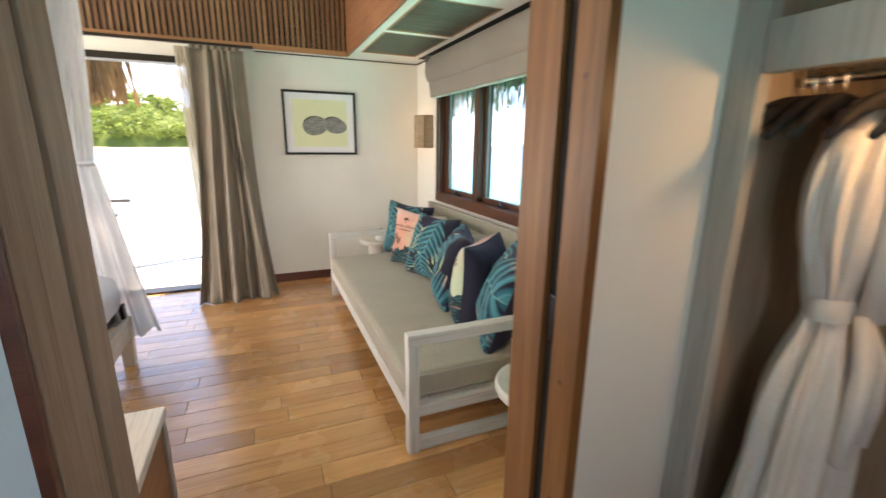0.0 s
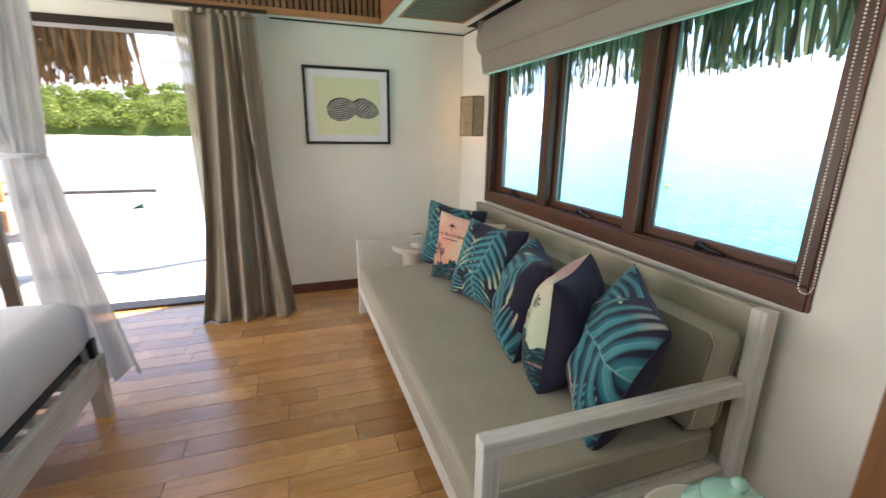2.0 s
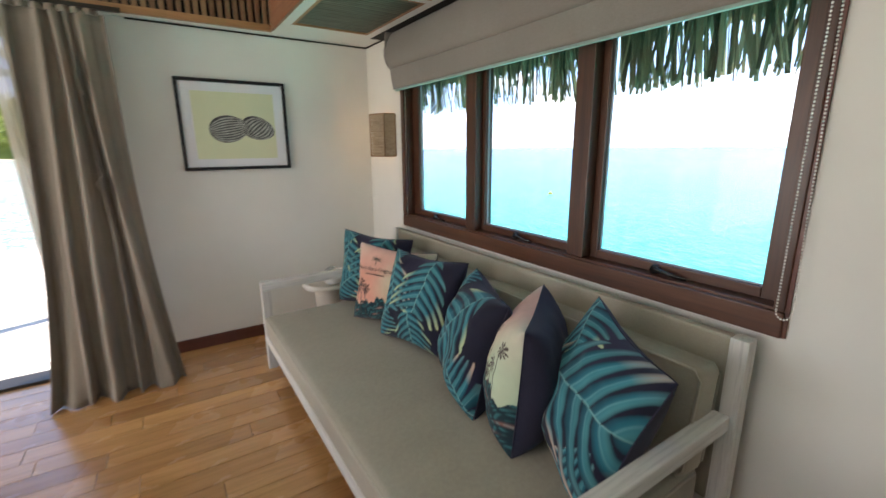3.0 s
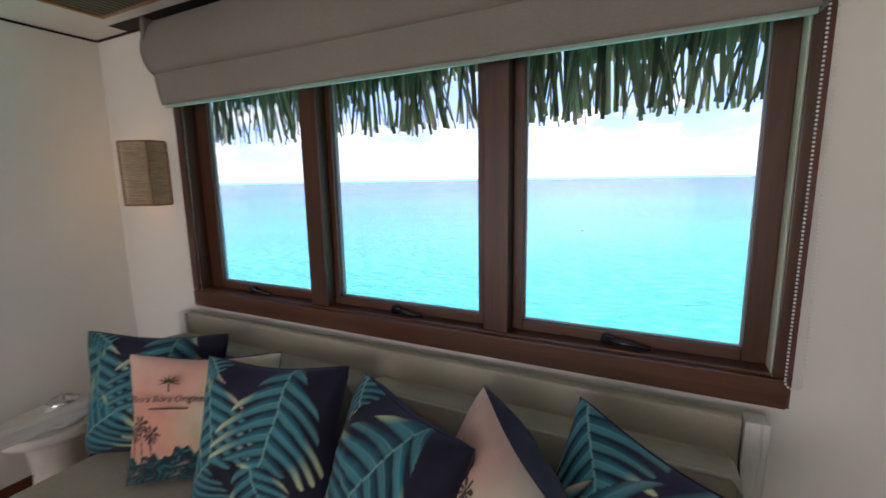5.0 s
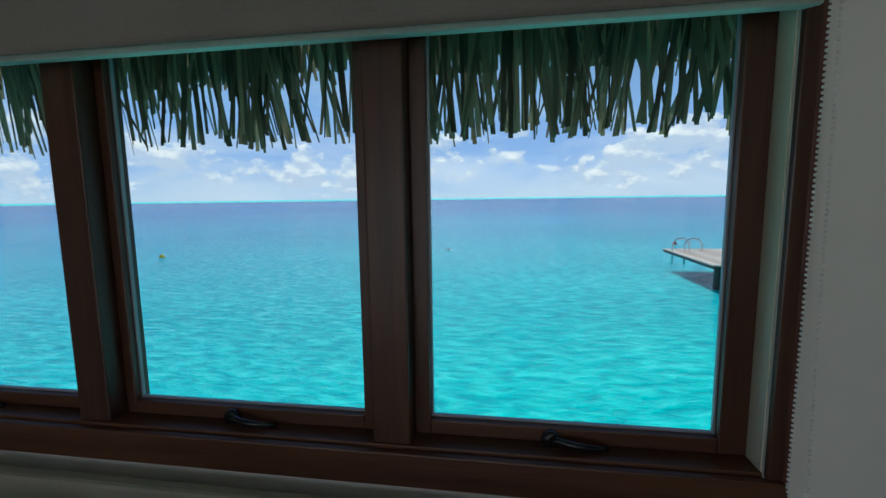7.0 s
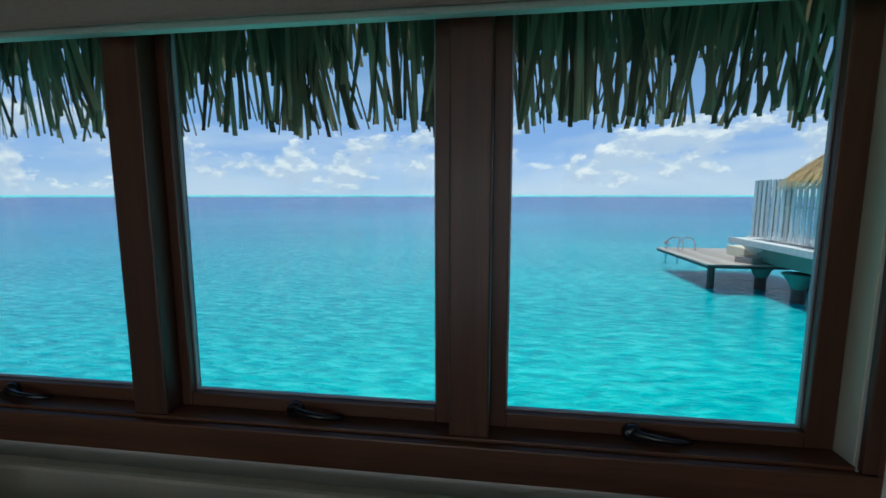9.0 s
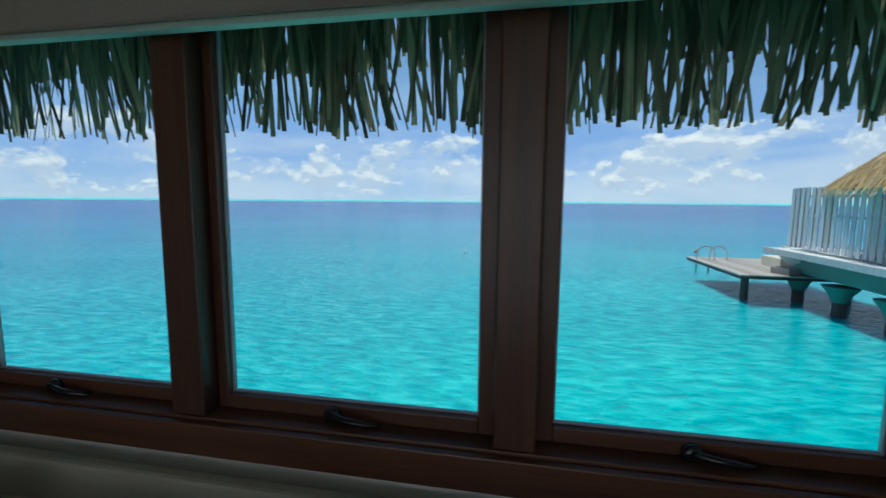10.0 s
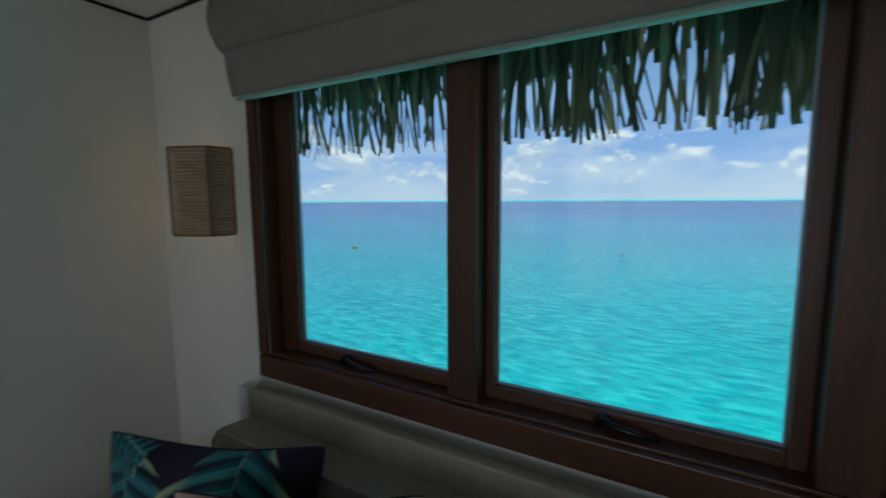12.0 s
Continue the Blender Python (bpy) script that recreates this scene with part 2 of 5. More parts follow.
MATBOARD = plain("white_mat", (0.80, 0.81, 0.82), 0.8, 0.02)
PRINTPAPER = plain("pale_lime_paper", (0.72, 0.74, 0.50), 0.8, 0.03)
CELADON = plain("celadon_glaze", (0.33, 0.58, 0.47), 0.18, 0.12, 14, 0.1, 40, 0.0, 0.6)
CERAMIC = plain("white_ceramic", (0.78, 0.77, 0.74), 0.25, 0.04)
STONE = plain("white_terrazzo", (0.68, 0.64, 0.57), 0.55, 0.10, 9.0, 0.12, 60)
BAMBOO = wood("pale_bamboo", (0.34, 0.24, 0.15), (0.47, 0.35, 0.23), (0.56, 0.43, 0.30), "y", 0.6, 1.0, 0.2)
BAMBOO_D = wood("bamboo_frame", (0.20, 0.11, 0.055), (0.29, 0.17, 0.09), (0.36, 0.22, 0.12), "z", 0.55)
SHADE = cloth("cream_lampshade", (0.74, 0.70, 0.64), 400, 0.9, 0.04, 0.2, 0.1, 0.35)
BULB = glow("lamp_bulb", (1.0, 0.50, 0.14), 3.0)
GLASS = pane_glass("window_glass")
NAVY = cloth("navy_cotton", (0.030, 0.028, 0.050), 400, 0.8, 0.15, 0.25, 0.1)
PRINTED = printed("printed_cotton")
INK = plain("dark_ink", (0.05, 0.045, 0.04), 0.8)
THATCH = foliage("grey_green_thatch", (0.05, 0.044, 0.026), (0.36, 0.30, 0.18))
STRAW = foliage("golden_thatch", (0.36, 0.25, 0.11), (0.80, 0.62, 0.33))
BROWNTHATCH = foliage("brown_thatch", (0.12, 0.06, 0.022), (0.30, 0.17, 0.07))
LEAVES = foliage("island_leaves", (0.10, 0.15, 0.03), (0.34, 0.42, 0.09))
BARK = plain("bark", (0.16, 0.12, 0.085), 0.9, 0.3, 4, 0.5, 20)
DECK = wood("sunbleached_deck", (0.46, 0.44, 0.41), (0.56, 0.54, 0.51), (0.66, 0.64, 0.60), "x", 0.75, 0.7, 0.3, 0.12)
JETTYWOOD = wood("weathered_deck", (0.30, 0.26, 0.23), (0.42, 0.38, 0.35), (0.52, 0.48, 0.45), "x", 0.8, 0.5, 0.3, 0.15)
FENCE = wood("weathered_grey_fence", (0.44, 0.45, 0.47), (0.57, 0.58, 0.60), (0.67, 0.68, 0.70), "z", 0.8, 0.5, 0.2, 0.12)
OUTTEAK = wood("orange_outdoor_timber", (0.30, 0.14, 0.05), (0.46, 0.23, 0.085), (0.56, 0.30, 0.12), "x", 0.5, 0.8, 0.2)
WHITEPLASTIC = plain("white_moulded_plastic", (0.80, 0.80, 0.78), 0.4, 0.03)
GREENHULL = plain("green_painted_underside", (0.10, 0.26, 0.22), 0.6, 0.2, 1.5)
POST = plain("wet_timber_pile", (0.075, 0.06, 0.05), 0.6, 0.3, 3.0)
ROOFBOARD = plain("roof_underside", (0.22, 0.15, 0.09), 0.8, 0.2)
SAND = plain("pale_sand", (0.62, 0.54, 0.40), 0.95, 0.1, 0.3)
YELLOW = plain("yellow_plastic", (0.85, 0.55, 0.03), 0.4)
RED = plain("red_plastic", (0.7, 0.06, 0.05), 0.4)


CLOSETWOOD = wood("warm_closet_lining", (0.26, 0.19, 0.13), (0.33, 0.25, 0.18), (0.39, 0.30, 0.22), "z", 0.6, 0.8, 0.08)
REEF = plain("reef_shallows", (0.16, 0.62, 0.62), 1.0, 0.1, 0.002, 0, 120, 0, 0.0)
CREAMTRIM = plain("cream_lining", (0.62, 0.58, 0.45), 0.7, 0.08)
BEAD = plain("pale_aluminium", (0.30, 0.30, 0.33), 0.45, 0.05, 8, 0.02, 200, 0.2)
CHAIN = plain("white_plastic_bead", (0.78, 0.77, 0.72), 0.35, 0.03)


def sea_material():
    m, nt, b = node_material("lagoon_water")
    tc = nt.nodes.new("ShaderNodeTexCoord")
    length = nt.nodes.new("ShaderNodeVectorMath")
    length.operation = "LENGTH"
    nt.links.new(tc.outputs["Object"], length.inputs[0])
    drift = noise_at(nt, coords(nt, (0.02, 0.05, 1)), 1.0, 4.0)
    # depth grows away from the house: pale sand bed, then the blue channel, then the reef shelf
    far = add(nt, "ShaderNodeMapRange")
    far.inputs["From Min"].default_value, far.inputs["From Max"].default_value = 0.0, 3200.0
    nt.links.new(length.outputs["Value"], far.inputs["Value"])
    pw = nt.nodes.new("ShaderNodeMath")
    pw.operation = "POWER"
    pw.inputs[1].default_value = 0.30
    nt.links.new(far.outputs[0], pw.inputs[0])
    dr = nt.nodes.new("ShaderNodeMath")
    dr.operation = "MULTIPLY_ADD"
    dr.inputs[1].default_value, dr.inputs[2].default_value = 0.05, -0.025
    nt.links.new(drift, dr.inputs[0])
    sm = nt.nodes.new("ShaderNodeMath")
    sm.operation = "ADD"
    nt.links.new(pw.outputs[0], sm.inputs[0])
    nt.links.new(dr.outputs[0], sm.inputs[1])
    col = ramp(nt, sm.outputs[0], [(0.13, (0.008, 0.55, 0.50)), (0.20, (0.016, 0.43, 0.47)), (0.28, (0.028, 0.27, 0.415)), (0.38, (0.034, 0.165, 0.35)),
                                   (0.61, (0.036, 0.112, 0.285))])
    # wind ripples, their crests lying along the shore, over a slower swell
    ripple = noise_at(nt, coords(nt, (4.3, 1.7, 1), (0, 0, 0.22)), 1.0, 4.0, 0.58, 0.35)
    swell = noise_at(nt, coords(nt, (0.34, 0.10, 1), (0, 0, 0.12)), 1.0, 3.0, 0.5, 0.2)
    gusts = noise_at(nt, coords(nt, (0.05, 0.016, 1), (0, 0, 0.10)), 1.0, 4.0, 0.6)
    # light crests and dark troughs of the waves, painted into the base colour
    wave_shading = mixed(nt, 1.0, ramp(nt, ripple, [(0.36, (0.48, 0.70, 0.78)), (0.50, (0.95, 0.96, 0.97)), (0.64, (3.0, 1.22, 1.18))]).outputs[0],
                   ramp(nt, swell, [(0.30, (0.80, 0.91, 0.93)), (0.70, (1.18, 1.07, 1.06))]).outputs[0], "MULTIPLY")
    patches = mixed(nt, 1.0, wave_shading, ramp(nt, gusts, [(0.35, (0.92, 0.93, 0.95)), (0.65, (1.10, 1.06, 1.05))]).outputs[0], "MULTIPLY")
    # pale sand flats between the deck and the island
    lean = nt.nodes.new("ShaderNodeVectorMath")
    lean.operation = "DOT_PRODUCT"
    lean.inputs[1].default_value = (-1.8, 1.0, 0.0)
    nt.links.new(tc.outputs["Object"], lean.inputs[0])
    flats = add(nt, "ShaderNodeMapRange")
    flats.inputs["From Min"].default_value, flats.inputs["From Max"].default_value = 8.0, 26.0
    nt.links.new(lean.outputs["Value"], flats.inputs["Value"])
    bed_tone = mixed(nt, flats.outputs[0], col.outputs[0], (0.20, 0.31, 0.29))
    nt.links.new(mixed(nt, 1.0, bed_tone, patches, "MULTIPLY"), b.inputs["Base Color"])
    b.inputs["Roughness"].default_value = 0.18
    b.inputs["IOR"].default_value = 1.33
    # light wanders some way through the clear water before it leaves
    b.inputs["Subsurface Weight"].default_value = 0.55
    b.inputs["Subsurface Radius"].default_value = (0.5, 1.0, 1.0)
    b.inputs["Subsurface Scale"].default_value = 2.4
    b.inputs["Specular IOR Level"].default_value = 0.11
    fine = noise_at(nt, coords(nt, (5.5, 2.0, 1), (0, 0, 0.35)), 1.0, 3.0, 0.6, 0.3)
    h = mixed(nt, 0.45, ripple, swell)
    bumped(nt, b, mixed(nt, 0.16, h, fine), 1.0, 0.42)
    return m


SEA = sea_material()


# ---- building helpers ----
def mesh_of(bm, name, material, smooth=False):
    me = bpy.data.meshes.new(name)
    bm.to_mesh(me)
    bm.free()
    if smooth:
        for p in me.polygons:
            p.use_smooth = True
    me.materials.append(material)
    return me


def thing(name, label, category, place=(0, 0, 0), turn=0.0, group="", kind=""):
    ob = tagged(new(name), label, category, group, kind)
    ob.matrix_world = pose(*place, 0, 0, turn)
    return ob


def part(name, bm, material, parent=None, label="", smooth=False):
    ob = new(name, mesh_of(bm, name, material, smooth))
    ob.parent = parent
    if label:
        tagged(ob, label)
    return ob


def shared(name, me, parent, m):
    ob = new(name, me)
    ob.parent = parent
    ob.matrix_basis = m
    return ob


def solid(name, bm, material, label, category, kind="", smooth=False, group=""):
    return tagged(new(name, mesh_of(bm, name, material, smooth)), label, category, group, kind)


def box_into(bm, lo, hi, bevel=0.0):
    made = bmesh.ops.create_cube(bm, size=1.0)["verts"]
    for v in made:
        for i in range(3):
            v.co[i] = lo[i] + (v.co[i] + 0.5) * (hi[i] - lo[i])
    if bevel:
        edges = list({e for v in made for e in v.link_edges})
        bmesh.ops.bevel(bm, geom=edges, offset=bevel, segments=2, affect="EDGES", profile=0.6)
    return made


def box(lo, hi, bevel=0.0):
    bm = bmesh.new()
    box_into(bm, lo, hi, bevel)
    return bm


def lathe(profile, steps=40, cap=True):
    """A turned shape: (radius, height) from bottom to top."""
    bm = bmesh.new()
    rings = []
    for r, z in profile:
        rings.append([bm.verts.new((r * math.cos(2 * math.pi * k / steps), r * math.sin(2 * math.pi * k / steps), z)) for k in range(steps)])
    for a, b in zip(rings, rings[1:]):
        for k in range(steps):
            bm.faces.new((a[k], a[(k + 1) % steps], b[(k + 1) % steps], b[k]))
    if cap:
        bm.faces.new(rings[0][::-1])
        bm.faces.new(rings[-1])
    return bm


def tube(points, radius, steps=8, bm=None):
    bm = bm or bmesh.new()
    pts = [Vector(p) for p in points]
    rings = []
    for i, p in enumerate(pts):
        way = (pts[min(i + 1, len(pts) - 1)] - pts[max(i - 1, 0)]).normalized()
        side = way.cross(Vector((0, 0, 1)) if abs(way.z) < 0.9 else Vector((1, 0, 0))).normalized()
        up = side.cross(way)
        r = radius(i / (len(pts) - 1)) if callable(radius) else radius
        rings.append([bm.verts.new(p + r * (math.cos(a) * side + math.sin(a) * up)) for a in (2 * math.pi * k / steps for k in range(steps))])
    for a, b in zip(rings, rings[1:]):
        for k in range(steps):
            bm.faces.new((a[k], a[(k + 1) % steps], b[(k + 1) % steps], b[k]))
    bm.faces.new(rings[0][::-1])
    bm.faces.new(rings[-1])
    bmesh.ops.recalc_face_normals(bm, faces=bm.faces)
    return bm


def sheet(fn, nu, nv, thick=0.0):
    """A surface from fn(u, v), u and v in 0..1, optionally given a thickness along its normals."""
    bm = bmesh.new()
    grid = [[bm.verts.new(fn(i / nu, j / nv)) for j in range(nv + 1)] for i in range(nu + 1)]
    for i in range(nu):
        for j in range(nv):
            bm.faces.new((grid[i][j], grid[i + 1][j], grid[i + 1][j + 1], grid[i][j + 1]))
    if thick:
        bmesh.ops.recalc_face_normals(bm, faces=bm.faces)
        bmesh.ops.solidify(bm, geom=list(bm.faces), thickness=thick)
    return bm


# ---- the shell ----
X_WIN, Y_PIC, Z_SOF = 1.715, 4.350, 2.140
Y_IN, Y_OUT = 0.640, 0.880
structure = dict(kind="structure")

# window wall, with its opening
WY0, WY1, WZ0, WZ1 = 1.497, 3.745, 0.905, 2.060
bm = bmesh.new()
box_into(bm, (X_WIN, -1.30, -0.20), (X_WIN + 0.14, WY0, 2.95))
box_into(bm, (X_WIN, WY1, -0.20), (X_WIN + 0.14, 4.50, 2.95))
box_into(bm, (X_WIN, WY0, -0.20), (X_WIN + 0.14, WY1, WZ0))
box_into(bm, (X_WIN, WY0, WZ1), (X_WIN + 0.14, WY1, 2.95))
solid("wall_east", bm, WALL, "cream painted plaster wall around the sea window", "wall", "structure")

# picture wall and the wide door opening beside it
DX0, DX1, DZ = -2.95, -0.30, 2.045
bm = bmesh.new()
box_into(bm, (DX1, Y_PIC, -0.20), (X_WIN, Y_PIC + 0.15, 2.95))
box_into(bm, (DX0, Y_PIC, DZ), (DX1, Y_PIC + 0.15, 2.95))
box_into(bm, (-3.30, Y_PIC, -0.20), (DX0, Y_PIC + 0.15, 2.95))
solid("wall_north", bm, WALL, "cream plaster wall with a framed picture and a wide deck door", "wall", "structure")
# the wide opening is assumed, out of view, to hold the fill lamp
bm = bmesh.new()
box_into(bm, (-3.30, -1.30, -0.20), (-3.15, 1.30, 2.95))
box_into(bm, (-3.30, 4.00, -0.20), (-3.15, Y_PIC, 2.95))
box_into(bm, (-3.30, 1.30, 2.05), (-3.15, 4.00, 2.95))
box_into(bm, (-3.30, 1.30, -0.20), (-3.15, 4.00, 0.05))
solid("wall_west", bm, WALL, "cream plaster wall beyond the bed with a wide, unseen opening added for light", "wall", "structure")

# partition with the doorway that the camera comes through
JX0, JX1 = -0.115, 0.794
bm = bmesh.new()
box_into(bm, (-3.15, Y_IN, -0.20), (JX0 - 0.02, Y_OUT, 2.95))
box_into(bm, (JX0 - 0.02, Y_IN, 2.12), (JX1 + 0.02, Y_OUT, 2.95))
box_into(bm, (JX1 + 0.02, Y_IN, -0.20), (X_WIN, Y_OUT, 2.95))
solid("wall_south", bm, WALL, "cream plaster partition between bedroom and dressing hall", "wall", "structure")
solid("hall_wall_lining", box((-1.18, Y_IN - 0.012, 0.0), (JX0 - 0.022, Y_IN - 0.002, 2.10)), HALLWALL, "pale blue ribbed wall lining in the hall", "wall", "structure")
solid("hall_wall_west", box((-1.30, -1.30, -0.20), (-1.18, Y_IN, 2.95)), WALL, "plain cream hall wall", "wall", "structure")
# back wall, out of view, with an opening added for the hall's fill lamp
bm = bmesh.new()
box_into(bm, (-1.18, -1.30, -0.20), (-0.62, -1.18, 2.95))
box_into(bm, (0.42, -1.30, -0.20), (X_WIN, -1.18, 2.95))
box_into(bm, (-0.62, -1.30, -0.20), (0.42, -1.18, 0.88))
box_into(bm, (-0.62, -1.30, 2.02), (0.42, -1.18, 2.95))
solid("hall_wall_back", bm, WALL, "plain cream wall at the back of the hall with an assumed, unseen window opening", "wall", "structure")
solid("hall_ceiling", box((-1.18, -1.18, 2.40), (X_WIN, Y_IN, 2.46)), SOFFIT, "white painted hall ceiling", "ceiling", "structure")
solid("ceiling", box((-3.15, Y_OUT, 2.78), (X_WIN, Y_PIC, 2.84)), SOFFIT, "raised white painted bedroom ceiling", "ceiling", "structure")

# lowered soffit: along the window wall and a narrow strip along the picture wall
FX, FY = 0.985, 4.215
bm = bmesh.new()
box_into(bm, (FX, 4.0, Z_SOF), (X_WIN - 0.006, Y_PIC - 0.006, Z_SOF + 0.03))
box_into(bm, (FX, Y_OUT, Z_SOF), (1.065, 4.0, Z_SOF + 0.03))
box_into(bm, (1.575, Y_OUT, Z_SOF), (X_WIN - 0.006, 4.0, Z_SOF + 0.03))
box_into(bm, (1.065, Y_OUT, Z_SOF), (1.575, 2.39, Z_SOF + 0.03))
box_into(bm, (1.065, 3.165, Z_SOF), (1.575, 3.215, Z_SOF + 0.03))
box_into(bm, (-3.15, FY, Z_SOF), (FX, Y_PIC - 0.006, Z_SOF + 0.03))
solid("soffit", bm, SOFFIT, "lowered white soffit holding the air grilles", "ceiling", "structure")
# near-black strips draw the shade under the soffit edge
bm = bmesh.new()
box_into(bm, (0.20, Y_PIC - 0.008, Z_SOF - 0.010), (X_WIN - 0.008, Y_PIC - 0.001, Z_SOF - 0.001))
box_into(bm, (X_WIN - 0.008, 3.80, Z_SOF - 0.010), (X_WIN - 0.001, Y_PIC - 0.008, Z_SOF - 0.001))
solid("soffit_shade_strip", bm, GAP_SHADE, "thin near-black strip standing in for the shadow under the soffit", "trim", "structure")
# flat dark strip in place of the shade above the blind
solid("blind_shade_strip", box((1.625, 1.45, Z_SOF - 0.004), (X_WIN - 0.01, 4.06, Z_SOF - 0.001)), GAP_SHADE, "flat near-black strip standing in for the shade above the blind", "trim", "structure")

# slatted fascia that faces the room, and the plain timber return
fascia = thing("slatted_fascia", "brown vertical timber slats on a dark backing above the door", "fascia", kind="structure")
# the backing's colour carries the shade between the slats
part("backing", box((-3.15, FY + 0.002, Z_SOF + 0.03), (FX - 0.002, FY + 0.02, 2.78)), GAP_SHADE, fascia)
part("lower_rail", box((-3.15, FY - 0.034, Z_SOF - 0.012), (FX + 0.004, FY + 0.001, Z_SOF + 0.028), 0.003), TEAK_X, fascia, "honey coloured lower rail")
slat_mesh = mesh_of(box((-0.013, -0.022, 0.0), (0.013, 0.0, 2.78 - Z_SOF - 0.03), 0.002), "slat", SLAT)
for k in range(94):
    shared("slat", slat_mesh, fascia, pose(FX - 0.03 - 0.0435 * k, FY, Z_SOF + 0.029))
solid("timber_return", box((FX - 0.006, Y_OUT, Z_SOF - 0.010), (FX + 0.012, FY - 0.036, 2.78), 0.002), TEAK_Y, "plain red-brown timber side of the ceiling recess", "fascia", "structure")


def air_grille(y0, y1):
    g = thing("air_grille", "dark slatted air return grille set in the white soffit", "air vent", (1.065, y0, Z_SOF), group="soffit grilles")
    w, d = 0.51, y1 - y0
    # shade behind the louvres, put into the backing's colour
    part("backing", box((0, 0, 0.05), (w, d, 0.056)), GAP_SHADE, g)
    bmf = bmesh.new()
    for lo, hi in (((0, 0, 0), (w, 0.02, 0.012)), ((0, d - 0.02, 0), (w, d, 0.012)), ((0, 0.02, 0), (0.02, d - 0.02, 0.012)), ((w - 0.02, 0.02, 0), (w, d - 0.02, 0.012))):
        box_into(bmf, lo, hi, 0.002)
    part("frame", bmf, TEAK_X, g)
    n = int((d - 0.05) / 0.030)
    bar = mesh_of(box((0.02, -0.007, 0.0), (w - 0.02, 0.007, 0.016), 0.002), "louvre", AIRSLAT)
    for k in range(n):
        shared("louvre", bar, g, pose(0, 0.035 + 0.030 * k, 0.0))
    return g


AIRSLAT = wood("grey_green_louvre", (0.10, 0.095, 0.07), (0.15, 0.145, 0.11), (0.20, 0.19, 0.15), "x", 0.5)
air_grille(3.215, 4.0)
air_grille(2.39, 3.165)

# skirting and doorway lining
solid("baseboard", box((DX1 + 0.002, Y_PIC - 0.014, 0.001), (X_WIN - 0.002, Y_PIC - 0.001, 0.085), 0.003), SKIRT, "dark red-brown timber skirting board", "baseboard", "structure")
bm = bmesh.new()
box_into(bm, (X_WIN - 0.013, Y_OUT + 0.002, 0.001), (X_WIN - 0.001, Y_PIC - 0.016, 0.085), 0.003)
solid("baseboard_east", bm, SKIRT, "dark red-brown timber skirting under the window", "baseboard", "structure")

jamb = thing("door_1", "pocket door jamb of warm teak with a dark slot for the sliding leaf", "door frame", kind="structure")
part("room_strip", box((JX1 - 0.012, 0.763, 0.0), (JX1 + 0.018, Y_OUT + 0.012, 2.12), 0.003), TEAK, jamb)
part("hall_strip", box((JX1 - 0.012, Y_IN - 0.012, 0.0), (JX1 + 0.018, 0.716, 2.12), 0.003), TEAK, jamb)
# leaf edge coloured as dark as the shaded slot
part("sliding_leaf", box((JX1 + 0.006, 0.7165, 0.0), (JX1 + 0.0185, 0.7625, 2.12)), GAP_SHADE, jamb, "retracted door leaf edge, near-black for the shade in its slot")
pull = part("edge_pull", box((JX1 - 0.004, 0.726, 0.90), (JX1 + 0.0065, 0.752, 1.02), 0.004), BLACK, jamb, "black recessed edge pull")
for z in (0.50, 0.826, 1.497, 1.80):
    bmk = lathe([(0.006, 0), (0.007, 0.001)], 10)
    bmesh.ops.rotate(bmk, verts=bmk.verts, cent=(0, 0, 0), matrix=Matrix.Rotation(radians(-90), 3, "Y"))
    bmesh.ops.translate(bmk, verts=bmk.verts, vec=(JX1 - 0.0122, 0.676, z))
    part("screw_plug", bmk, SKIRT, jamb)
part("head", box((JX0 + 0.02, Y_IN - 0.012, 2.085), (JX1 - 0.013, Y_OUT + 0.012, 2.119), 0.003), TEAK_X, jamb)
left = thing("door_jamb", "grey-brown grooved timber door jamb", "door frame", kind="structure")
for lo, hi, depth in ((Y_IN - 0.012, 0.700, 0.012), (0.703, 0.790, 0.004), (0.793, Y_OUT + 0.012, 0.012)):
    part("jamb_board", box((JX0 - 0.018, lo, 0.0), (JX0 + depth - 0.012, hi, 2.12), 0.003), TAUPE, left)
part("outer_edge", box((JX0 - 0.020, Y_IN - 0.030, 0.0), (JX0 - 0.002, Y_IN - 0.013, 2.12), 0.003), SKIRT, left, "dark outer edge strip")

# ---- the sea window ----
GX = 1.790
win = thing("window_1", "brown timber window with three awning sashes over the lagoon", "window", kind="structure")
TX0, TX1 = X_WIN - 0.014, X_WIN - 0.001
part("sill_trim", box((TX0 - 0.006, 1.467, 0.838), (TX1, 3.777, 0.915), 0.004), WINDOW_H, win)
part("side_trim", box((TX0, 3.742, 0.917), (TX1, 3.784, 2.07), 0.003), WINDOW_V, win)
part("side_trim", box((TX0, 1.4695, 0.917), (TX1, 1.498, 2.07), 0.003), WINDOW_V, win)
part("outer_bead", box((TX0 + 0.003, 1.458, 0.838), (TX1, 1.4695, 2.07), 0.002), SKIRT, win)
part("head_trim", box((TX0, 1.473, 2.072), (TX1, 3.792, 2.115), 0.003), WINDOW_H, win)
part("sill_board", box((TX1 + 0.002, WY0 + 0.001, 0.906), (X_WIN + 0.138, WY1 - 0.001, 0.922), 0.002), WINDOW_H, win)
for y0, y1 in ((2.200, 2.285), (2.955, 3.042)):
    part("mullion", box((X_WIN + 0.004, y0, 0.9225), (X_WIN + 0.125, y1, WZ1), 0.004), WINDOW_V, win)
